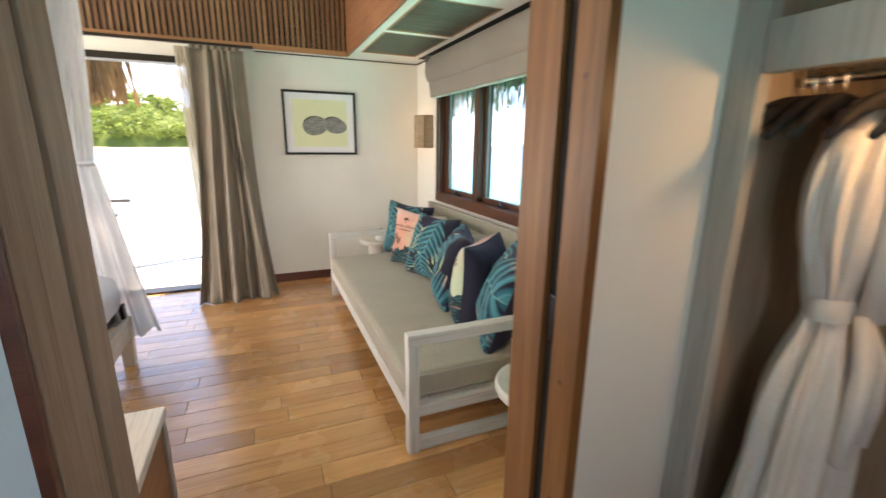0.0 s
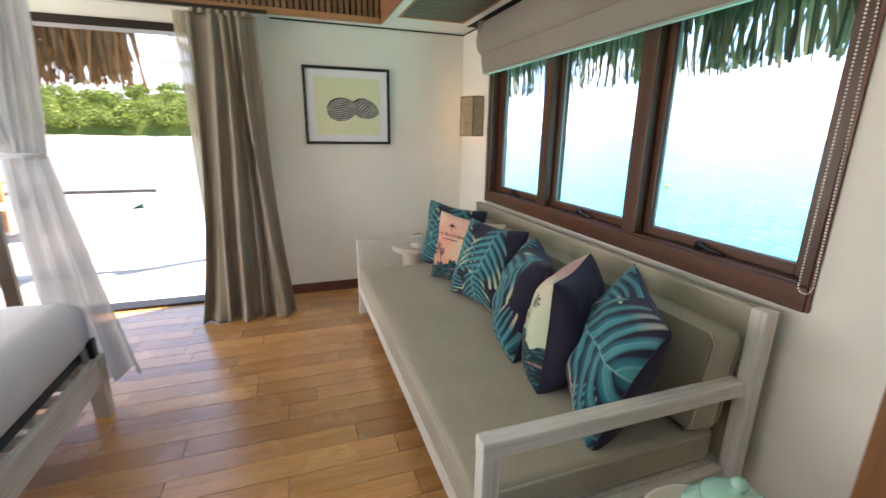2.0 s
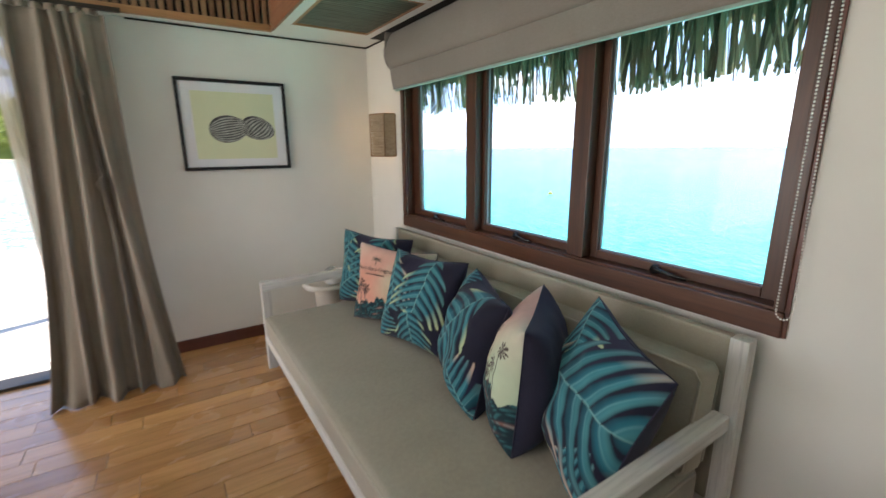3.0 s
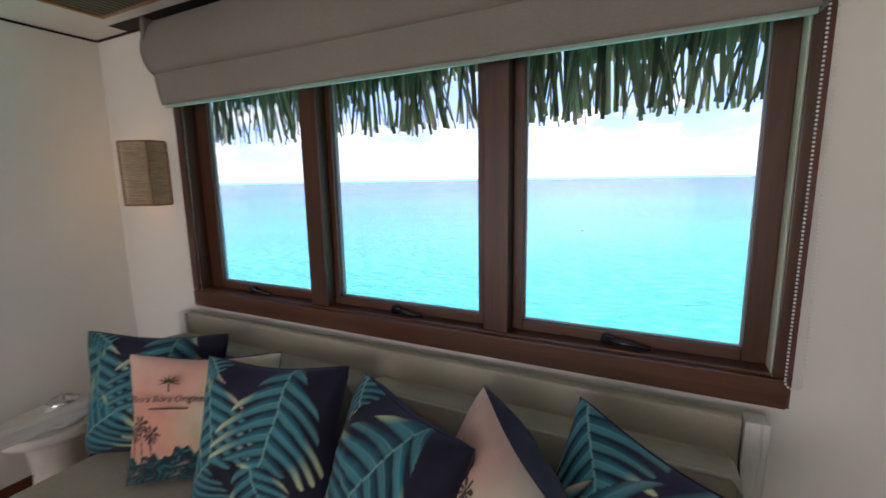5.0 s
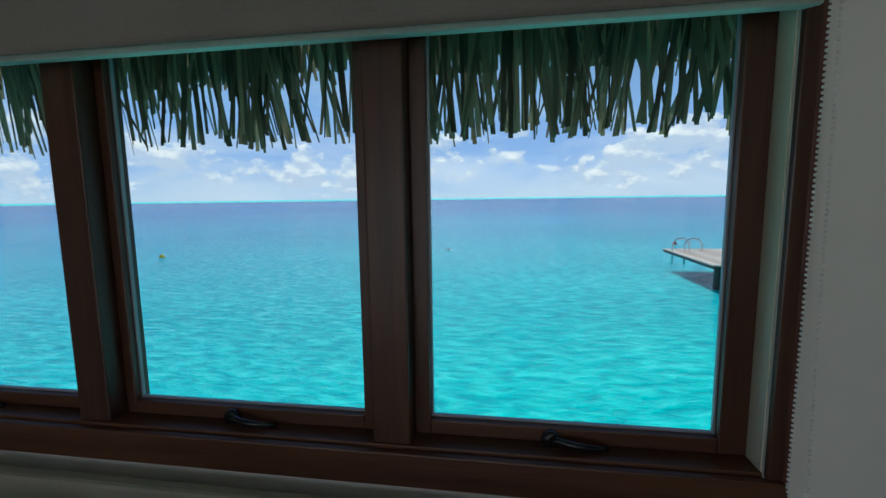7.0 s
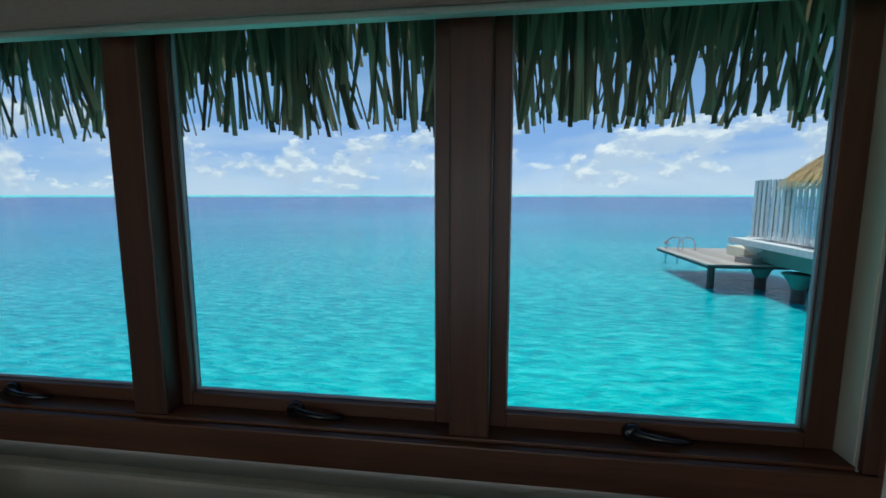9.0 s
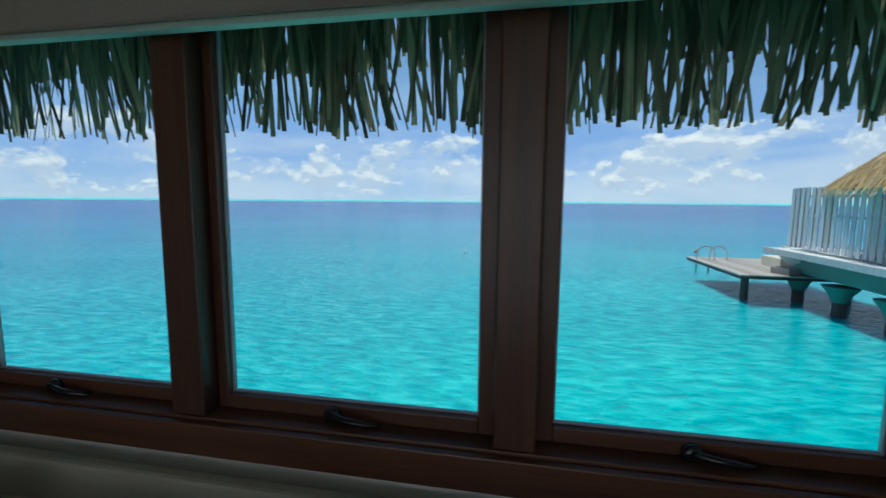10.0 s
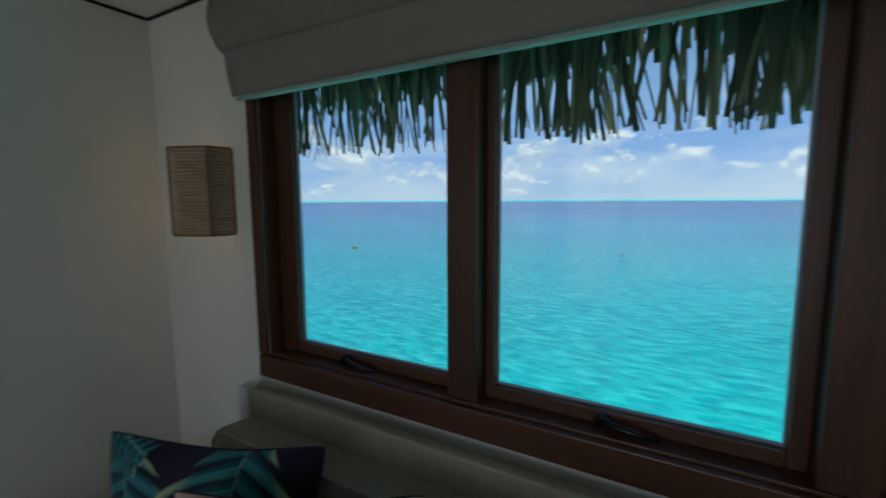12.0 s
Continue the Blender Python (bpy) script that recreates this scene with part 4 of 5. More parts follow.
jar = thing("lidded_jar", "celadon green ceramic jar with a knobbed lid", "jar", (1.125, 1.190, 0.450))
jar.scale = (1.10, 1.10, 1.02)
prof = [(0.045, 0.0), (0.052, 0.004), (0.082, 0.035), (0.094, 0.068), (0.088, 0.100), (0.064, 0.128), (0.056, 0.135), (0.050, 0.135)]
bm = lathe(prof, 72)
for v in bm.verts:
    a = math.atan2(v.co.y, v.co.x)
    k = 1 + 0.022 * math.sin(18 * a) * math.sin(math.pi * min(1, v.co.z / 0.135))
    v.co.x *= k
    v.co.y *= k
part("body", bm, CELADON, jar, smooth=True)
part("lid", lathe([(0.058, 0.136), (0.062, 0.139), (0.060, 0.144), (0.040, 0.155), (0.016, 0.162), (0.008, 0.166), (0.009, 0.171), (0.015, 0.178), (0.016, 0.185), (0.010, 0.193), (0.001, 0.195)], 48), CELADON, jar, smooth=True)
cups = thing("tea_caddy", "small white ceramic caddy with a chrome rim", "tableware", (1.215, 3.985, 0.430))
part("body", lathe([(0.050, 0.0), (0.060, 0.006), (0.066, 0.030), (0.060, 0.075), (0.052, 0.095)], 40), CERAMIC, cups, smooth=True)
part("lid", lathe([(0.054, 0.096), (0.056, 0.100), (0.040, 0.112), (0.012, 0.116), (0.010, 0.126), (0.001, 0.128)], 40), CHROME, cups, smooth=True)

# ---- picture ----
pic = thing("framed_picture", "black framed print of two striped shells on pale lime", "picture", (0.733, Y_PIC - 0.001, 1.540))
PW, PH = 0.337, 0.292
bm = bmesh.new()
for lo, hi in (((-PW, -0.022, PH - 0.021), (PW, 0, PH)), ((-PW, -0.022, -PH), (PW, 0, -PH + 0.021)), ((-PW, -0.022, -PH + 0.021), (-PW + 0.021, 0, PH - 0.021)), ((PW - 0.021, -0.022, -PH + 0.021), (PW, 0, PH - 0.021))):
    box_into(bm, lo, hi, 0.002)
part("frame", bm, BLACKFRAME, pic)
part("mat_board", box((-PW + 0.0205, -0.008, -PH + 0.0205), (PW - 0.0205, -0.004, PH - 0.0205)), MATBOARD, pic)
part("print", box((-0.252, -0.0095, -0.218), (0.252, -0.0085, 0.214)), PRINTPAPER, pic)


def shell_shape(cx, cz, rx, rz, tilt, stripes, turn, y):
    """Curved ribs from pole to pole of a printed oval shell, the poles turned round its rim."""
    made = []
    for k in range(stripes):
        bms = bmesh.new()
        c0, c1 = -0.97 + 1.94 * k / stripes, -0.97 + 1.94 * (k + 0.55) / stripes
        ring = []
        for j in range(13):
            f = 0.03 + 0.94 * j / 12
            row = []
            for c in (c0, c1):
                px, pz = -math.cos(math.pi * f), math.sin(math.pi * f) * c
                qx, qz = rx * (px * math.cos(turn) - pz * math.sin(turn)), rz * (px * math.sin(turn) + pz * math.cos(turn))
                row.append(bms.verts.new((cx + qx * math.cos(tilt) - qz * math.sin(tilt), y, cz + qx * math.sin(tilt) + qz * math.cos(tilt))))
            ring.append(row)
        for r0, r1 in zip(ring, ring[1:]):
            bms.faces.new((r0[0], r0[1], r1[1], r1[0]))
        made.append(bms)
    return made


def oval(cx, cz, rx, rz, tilt, y):
    bms = bmesh.new()
    ring = []
    for k in range(48):
        a = 2 * math.pi * k / 48
        p = (rx * math.cos(a), rz * math.sin(a) * (1 - 0.12 * math.cos(a)))
        ring.append(bms.verts.new((cx + p[0] * math.cos(tilt) - p[1] * math.sin(tilt), y, cz + p[0] * math.sin(tilt) + p[1] * math.cos(tilt))))
    bms.faces.new(ring)
    return bms


SHELL_D = plain("shell_grey", (0.10, 0.10, 0.095), 0.8, 0.5, 30)
SHELL_L = plain("shell_pale", (0.42, 0.42, 0.38), 0.8, 0.35, 30)
part("shell", oval(0.138, -0.016, 0.110, 0.076, -0.28, -0.0100), SHELL_D, pic)
for b_ in shell_shape(0.138, -0.016, 0.108, 0.074, -0.28, 9, 1.15, -0.0106):
    part("rib", b_, SHELL_L, pic)
part("shell", oval(-0.045, -0.022, 0.122, 0.088, 0.10, -0.0122), SHELL_D, pic)
for b_ in shell_shape(-0.045, -0.022, 0.120, 0.086, 0.10, 10, 0.12, -0.0128):
    part("rib", b_, SHELL_L, pic)

# ---- wall sconce ----
sconce = thing("wall_sconce", "folded pale bamboo wall sconce with split cane strips", "wall lamp", (X_WIN - 0.001, 3.962, 1.475))
sconce.scale = (0.92, 0.86, 1.0)
SH = 0.145
n_strips = 26
for k in range(n_strips):
    z = -SH + 2 * SH * (k + 0.5) / n_strips
    bm = bmesh.new()
    path = [(-0.004, -0.085, z), (-0.088, -0.070, z), (-0.128, 0.022, z), (-0.142, 0.078, z), (-0.118, 0.092, z)]
    tube(path, 0.0046, 5, bm)
    part("cane_strip", bm, BAMBOO, sconce)
for z in (-SH - 0.002, SH + 0.002):
    part("rim", tube([(-0.004, -0.087, z), (-0.090, -0.072, z), (-0.130, 0.022, z), (-0.146, 0.080, z), (-0.116, 0.096, z)], 0.0048, 6), BAMBOO_D, sconce)
for x, y in ((-0.094, -0.074), (-0.147, 0.080), (-0.004, -0.090)):
    part("upright", tube([(x, y, -SH), (x, y, SH)], 0.0048, 6), BAMBOO_D, sconce)
part("inner_panel", sheet(lambda u, v: ((-0.003 - 0.125 * math.sin(math.pi * u * 0.6)), -0.083 + 0.165 * u, -SH + 2 * SH * v), 8, 2, 0.002), BAMBOO, sconce)
part("back_plate", box((-0.010, -0.04, -0.06), (0.0, 0.04, 0.06), 0.002), BAMBOO_D, sconce)


# ---- curtains beside the deck door ----
def pleated(x0, x1, y, z0, z1, folds, amp, flare, seed):
    rnd = random.Random(seed)
    depth = [rnd.uniform(0.55, 1.25) for _ in range(folds + 2)]

    def fn(u, v):
        spread = 1 + flare * (1 - v) ** 1.6
        # folds of uneven width that drift sideways as they fall
        k = folds * (u + 0.045 * math.sin(2 * math.pi * 1.3 * u + 1.2) + 0.030 * math.sin(2 * math.pi * 2.9 * u + 0.4) + 0.035 * (1 - v) * math.sin(5.0 * u + 0.7))
        k = max(0.0, min(folds, k))
        i = int(k)
        amount = depth[i] + (depth[i + 1] - depth[i]) * (k - i)
        x = (x0 + x1) / 2 + (u - 0.5) * (x1 - x0) * spread + 0.012 * math.sin(5 * v + 9 * u)
        a = amp * (0.35 + 0.65 * (1 - v) ** 0.6) * amount
        crest = math.sin(2 * math.pi * k)
        crest = math.copysign(abs(crest) ** 0.75, crest) + 0.28 * math.sin(4.6 * math.pi * k + 3.5 * v) * (1 - 0.5 * v)
        yy = y - a * crest - 0.24 * (1 - v) ** 1.6
        if v < 0.05:
            yy -= 0.03 * (1 - v / 0.05) * (0.5 + 0.5 * math.sin(17 * u))
        return (x + 0.25 * a * math.cos(2 * math.pi * k), yy, z0 + (z1 - z0) * v)
    return fn


drape = thing("drape", "floor length taupe linen drape gathered beside the deck door", "curtain")
part("cloth", sheet(pleated(-0.275, 0.095, 4.165, 0.004, 2.095, 5, 0.060, 0.66, 4), 240, 44, 0.004), DRAPE, drape, smooth=True)
part("heading", sheet(lambda u, v: (-0.280 + 0.370 * u, 4.160 - 0.014 * math.sin(14 * math.pi * u), 2.085 + 0.030 * v), 90, 2, 0.006), DRAPE, drape, "pinch pleated heading tape", True)
voile = thing("sheer_curtain", "thin cream voile curtain behind the taupe drape", "curtain")
part("cloth", sheet(lambda u, v: (-0.400 + 0.16 * u + 0.14 * (1 - v) * (0.3 + 0.7 * u), 4.250 - 0.018 * math.sin(2 * math.pi * 4 * u + 2 * v), 0.02 + 2.09 * v), 60, 24), SHEER, voile, smooth=True)
rail = thing("curtain_rail", "slim bronze curtain track under the soffit", "curtain rail")
part("track", box((-3.10, 4.150, 2.117), (0.19, 4.185, 2.1385), 0.002), BRONZE, rail)

# ---- sliding deck door ----
door = thing("sliding_door", "dark bronze framed sliding glass door, half open to the deck", "door", kind="structure")
part("threshold", box((DX0, Y_PIC + 0.002, -0.02), (DX1, Y_PIC + 0.158, 0.018), 0.003), BRONZE, door)
part("head_track", box((DX0, Y_PIC - 0.012, DZ - 0.055), (DX1, Y_PIC + 0.148, DZ - 0.001), 0.003), BRONZE, door)
part("side_frame", box((DX1 - 0.045, Y_PIC + 0.002, 0.019), (DX1 - 0.001, Y_PIC + 0.148, DZ - 0.056), 0.003), BRONZE, door)
leaf = part("leaf_stile", box((-1.735, 4.395, 0.019), (-1.645, 4.440, DZ - 0.056), 0.003), BRONZE, door)
part("leaf_rail", box((-2.90, 4.398, 0.020), (-1.736, 4.437, 0.085), 0.003), BRONZE, leaf)
pn = part("leaf_pane", box((-2.90, 4.414, 0.086), (-1.736, 4.420, DZ - 0.060)), GLASS, leaf)
pn.visible_shadow = False
part("pull_handle", tube([(-1.712, 4.394, 1.04), (-1.715, 4.350, 1.04), (-1.720, 4.338, 1.02), (-1.722, 4.338, 0.93), (-1.716, 4.350, 0.905), (-1.712, 4.394, 0.905)], 0.009, 10), BLACK, leaf, "black D-shaped pull handle", True)
part("lock_plate", box((-1.728, 4.386, 0.88), (-1.652, 4.3945, 1.07), 0.003), BLACK, leaf)

# ---- four-poster bed ----
bed = thing("bed", "white made bed on a whitewashed slatted frame", "bed")
BX0, BX1, BYH, BYF = -2.45, -0.640, 0.90, 2.975
for x, y in ((BX1 - 0.075, BYF - 0.075), (BX0, BYF - 0.075), (BX1 - 0.075, BYH + 0.02), (BX0, BYH + 0.02)):
    bm = bmesh.new()
    made = box_into(bm, (x, y, 0.0), (x + 0.075, y + 0.075, 0.31), 0.005)
    for v in bm.verts:
        if v.co.z < 0.1:
            v.co.x = x + 0.0375 + (v.co.x - x - 0.0375) * 0.82
            v.co.y = y + 0.0375 + (v.co.y - y - 0.0375) * 0.82
    part("leg", bm, WHITEWASH_Z, bed)
part("side_rail", box((BX1 - 0.034, BYH + 0.096, 0.185), (BX1 - 0.004, BYF - 0.076, 0.312), 0.004), WHITEWASH, bed)
part("side_rail", box((BX0 + 0.004, BYH + 0.096, 0.185), (BX0 + 0.034, BYF - 0.076, 0.312), 0.004), WHITEWASH, bed)
part("foot_rail", box((BX0 + 0.076, BYF - 0.040, 0.185), (BX1 - 0.076, BYF - 0.010, 0.312), 0.004), WHITEWASH, bed)
part("post", box((BX1 - 0.070, BYF - 0.070, 0.311), (BX1 - 0.018, BYF - 0.018, 0.40), 0.004), BRONZE, bed, "short dark corner stub")
slat_b = mesh_of(box((BX0 + 0.035, -0.030, 0.285), (BX1 - 0.035, 0.030, 0.303), 0.002), "bed_slat", WHITEWASH)
for k in range(15):
    shared("slat", slat_b, bed, pose(0, BYH + 0.20 + 0.125 * k, 0))
mattress = thing("mattress", "thick mattress dressed in smooth white linen", "mattress")
part("base", box((BX0 + 0.06, BYH + 0.12, 0.304), (BX1 - 0.065, BYF - 0.06, 0.345), 0.01), MATTRESS, mattress, "dark underside")
part("linen", soft_box((BX0 + 0.02, BYH + 0.10, 0.346), (BX1 - 0.022, BYF + 0.01, 0.598), 0.022, edge=0.09), LINEN, mattress, smooth=True)
solid("headboard", box((BX0 - 0.05, BYH - 0.018, 0.10), (BX1 + 0.05, BYH + 0.012, 1.20), 0.01), WHITEWASH_Z, "whitewashed headboard against the partition", "headboard")

# gauze canopy: a swag from the top edge to the tie, and a tail below it
canopy = thing("bed_canopy", "white gauze bed canopy gathered and tied at the corner post", "bed canopy")
TIE = Vector((-0.760, 2.930, 1.235))


def swag(u, v):
    top = Vector((-0.645 - 1.75 * u, 2.965, 2.55))
    low = TIE + Vector((-0.06 * u, -0.03 + 0.06 * u, 0.01))
    p = top.lerp(low, v)
    sag = math.sin(math.pi * v) * (0.02 + 0.10 * u)
    p.z -= sag
    p.x -= 0.10 * u * math.sin(math.pi * v) ** 1.2
    gather = (1 - v) * 0.03 + 0.022 * math.sin(math.pi * v)
    p.y += gather * (math.sin(30 * u + 4 * v) + 0.6 * math.sin(67 * u - 3 * v)) - 0.05 * u * math.sin(math.pi * v)
    return p


def tail(u, v):
    w = 0.078 + 0.092 * v ** 0.8
    x = TIE.x + 0.012 + 0.10 * v ** 1.3 + (u - 0.5) * 2 * w
    y = TIE.y + 0.035 * math.sin(2 * math.pi * 3.5 * u + 2 * v) * (0.4 + v)
    return (x, y, TIE.z - 0.005 - (1.045 + 0.035 * math.sin(5 * u)) * v)


part("swag", sheet(swag, 90, 40), GAUZE, canopy, smooth=True)
part("outer_fall", sheet(lambda u, v: Vector((-0.640 - 0.16 * u, 2.985 + 0.02 * math.sin(18 * u), 2.55)).lerp(TIE + Vector((0.075 - 0.14 * u, 0.02, 0)), v) + Vector((0.02 * math.sin(math.pi * v), 0.012 * math.sin(22 * u + 2 * v), 0)), 40, 30), GAUZE, canopy, smooth=True)
part("tail", sheet(tail, 70, 40), GAUZE, canopy, smooth=True)
part("tie_band", lathe([(0.052, -0.014), (0.058, -0.006), (0.058, 0.006), (0.052, 0.014)], 24), LINEN, canopy, smooth=True).matrix_basis = pose(*TIE) @ Matrix.Diagonal((1.45, 0.8, 0.8, 1.0))
part("canopy_rail", box((-2.45, 2.945, 2.53), (-0.62, 2.975, 2.56), 0.003), BRONZE, canopy)
for x in (-2.4, -0.68):
    part("hanger", box((x - 0.008, 2.952, 2.561), (x + 0.008, 2.968, 2.779)), BRONZE, canopy)

# ---- bedside table and lamp ----
ns = thing("bedside_table", "whitewashed bedside table with a wood inset side", "bedside table")
NX0, NX1, NY0, NY1, NZ = -0.605, -0.185, 1.055, 1.480, 0.500
part("top", box((NX0, NY0, NZ - 0.035), (NX1, NY1, NZ), 0.005), WHITEWASH, ns)
for x in (NX0 + 0.004, NX1 - 0.040):
    for y in (NY0 + 0.004, NY1 - 0.040):
        part("leg", box((x, y, 0.0), (x + 0.036, y + 0.036, NZ - 0.036), 0.004), GREYWOOD, ns)
part("side_panel", box((NX1 - 0.026, NY0 + 0.041, 0.16), (NX1 - 0.014, NY1 - 0.041, NZ - 0.037)), TEAK_Y, ns, "wood inset side panel")
part("side_panel", box((NX0 + 0.014, NY0 + 0.041, 0.16), (NX0 + 0.026, NY1 - 0.041, NZ - 0.037)), TEAK_Y, ns)
part("drawer", box((NX0 + 0.041, NY1 - 0.030, 0.25), (NX1 - 0.041, NY1 - 0.012, NZ - 0.037), 0.003), WHITEWASH, ns)
part("shelf", box((NX0 + 0.03, NY0 + 0.03, 0.145), (NX1 - 0.03, NY1 - 0.03, 0.159)), WHITEWASH, ns)
tl = thing("table_lamp", "lit table lamp with a cream cone shade", "lamp", (-0.425, 1.165, NZ))
part("base", lathe([(0.075, 0.0), (0.078, 0.010), (0.060, 0.022), (0.045, 0.07), (0.030, 0.12), (0.016, 0.20), (0.013, 0.47)], 40), CERAMIC, tl, smooth=True)
part("shade", lathe([(0.128, 0.318), (0.172, 0.345), (0.190, 0.366), (0.196, 0.382), (0.192, 0.404), (0.110, 0.680), (0.107, 0.680), (0.188, 0.402), (0.191, 0.382), (0.185, 0.366), (0.168, 0.348), (0.126, 0.321)], 56, False), SHADE, tl, smooth=True)
part("bulb", lathe([(0.012, 0.47), (0.022, 0.50), (0.030, 0.535), (0.024, 0.565), (0.002, 0.58)], 20), BULB, tl, "warm glowing bulb", True)

# ---- closet in the hall ----
closet = thing("closet", "grey framed open hall closet with a warm light inside", "closet")
CX = 1.140
part("front_stile", box((CX - 0.006, 0.570, 0.0), (CX + 0.030, Y_IN - 0.001, 2.398), 0.003), GREYWOOD, closet)
part("front_beam", box((CX - 0.004, -1.10, 1.512), (CX + 0.032, 0.569, 1.612), 0.003), GREYWOOD, closet)
part("shelf", box((CX + 0.033, -1.10, 1.560), (1.70, Y_IN - 0.014, 1.585)), GREYWOOD, closet)
part("side_lining", box((CX + 0.031, Y_IN - 0.013, 0.0), (1.70, Y_IN - 0.001, 2.398)), CLOSETWOOD, closet)
part("back_lining", box((1.690, -1.10, 0.0), (1.713, Y_IN - 0.014, 2.398)), CLOSETWOOD, closet)
part("end_panel", box((CX, -1.16, 0.0), (1.70, -1.101, 2.398)), GREYWOOD, closet)
part("hanging_rail", tube([(1.365, -1.10, 1.515), (1.365, Y_IN - 0.015, 1.515)], 0.011, 12), CHROME, closet, "steel hanging rail", True)
for y in (0.30, 0.61):
    part("rail_bracket", box((1.350, y - 0.006, 1.50), (1.380, y + 0.006, 1.559), 0.002), CHROME, closet)


def hanger(y, material, label, turn=0.0):
    h = thing("clothes_hanger", label, "hanger", (1.365, y, 1.515), turn, group="hangers on the rail")
    arc = [(0.011 * math.cos(a), 0, 0.004 + 0.016 * math.sin(a)) for a in (math.pi * k / 8 * 1.2 - 0.5 for k in range(9))]
    part("hook", tube(arc + [(-0.004, 0, -0.02), (0, 0, -0.05)], 0.002, 6), CHROME, h, smooth=True)
    part("shoulder_bar", tube([(-0.21 + 0.042 * k, 0, -0.05 - 0.0031 * (k - 5) ** 2) for k in range(11)], lambda u: 0.009 + 0.010 * math.sin(math.pi * u), 8), material, h, smooth=True)
    return h


for k in range(4):
    hanger(0.530 + 0.028 * k, HANGER, "black moulded clothes hanger with a steel hook", 8 - 5 * k)
for k, y in enumerate((0.44, 0.36)):
    hanger(y, HANGER, "black moulded clothes hanger with a steel hook", -4 * k)

robe = thing("bathrobe", "white towelling bathrobe hanging with its belt tied", "bathrobe", (1.395, 0.474, 0.0))


def robe_body(u, v):
    """Around the body u, from hem to shoulder v."""
    a = 2 * math.pi * u
    z = 0.14 + 1.325 * v
    waist = math.exp(-((z - 1.010) / 0.13) ** 2)
    half = 0.140 - 0.078 * waist + 0.13 * max(0.0, (0.9 - z)) ** 1.2
    deep = 0.064 - 0.030 * waist + 0.05 * max(0.0, (0.9 - z))
    if z > 1.30:
        k = (z - 1.30) / 0.165
        half *= 1 - 0.62 * k ** 1.4
        deep *= 1 - 0.35 * k
    fold = 0.016 * math.sin(9 * a + 2.0 * v) * (1 - 0.5 * waist) + 0.008 * math.sin(17 * a - 4 * v)
    return ((half + fold) * math.cos(a), (deep + fold) * math.sin(a), z)


part("body", sheet(robe_body, 96, 60), ROBE, robe, smooth=True)
for sx in (-1, 1):
    part("sleeve", tube([(sx * 0.090, 0.0, 1.40), (sx * 0.102, 0.010, 1.28), (sx * 0.078, 0.012, 1.16), (sx * 0.050, 0.014, 1.07), (sx * 0.030, 0.012, 1.0)], lambda u: 0.034 + 0.006 * math.sin(math.pi * u), 20), ROBE, robe, smooth=True)
    part("lapel", tube([(sx * 0.045, -0.060, 1.455), (sx * 0.055, -0.092, 1.34), (sx * 0.030, -0.085, 1.15), (sx * 0.004, -0.072, 1.00)], 0.026, 12), ROBE, robe, smooth=True)
part("belt", lathe([(0.074, 0.980), (0.079, 0.990), (0.079, 1.025), (0.074, 1.035)], 40, False), ROBE, robe, smooth=True).scale = (1.0, 0.62, 1.0)
part("belt_end", tube([(-0.02, -0.066, 1.005), (-0.05, -0.10, 0.90), (-0.06, -0.105, 0.78), (-0.055, -0.10, 0.66)], 0.017, 10), ROBE, robe, smooth=True)
part("belt_end", tube([(-0.02, -0.066, 1.005), (0.01, -0.10, 0.90), (0.015, -0.105, 0.80), (0.01, -0.10, 0.70)], 0.017, 10), ROBE, robe, smooth=True)


# ---- outside: sea, sky band, reef ----
SEA_Z = -2.0
bm = bmesh.new()
bmesh.ops.create_circle(bm, cap_ends=True, radius=4600, segments=96)
bmesh.ops.translate(bm, verts=bm.verts, vec=(0, 0, SEA_Z))
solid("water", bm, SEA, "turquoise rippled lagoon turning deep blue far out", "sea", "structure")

bm = bmesh.new()
inner = [bm.verts.new((820 * math.cos(a), 820 * math.sin(a), SEA_Z + 0.05)) for a in (2 * math.pi * k / 96 for k in range(96))]
outer = [bm.verts.new((3990 * math.cos(a), 3990 * math.sin(a), SEA_Z + 0.05)) for a in (2 * math.pi * k / 96 for k in range(96))]
for k in range(96):
    bm.faces.new((inner[k], inner[(k + 1) % 96], outer[(k + 1) % 96], outer[k]))
solid("reef_shallows", bm, REEF, "bright turquoise reef shallows along the horizon", "sea", "structure")


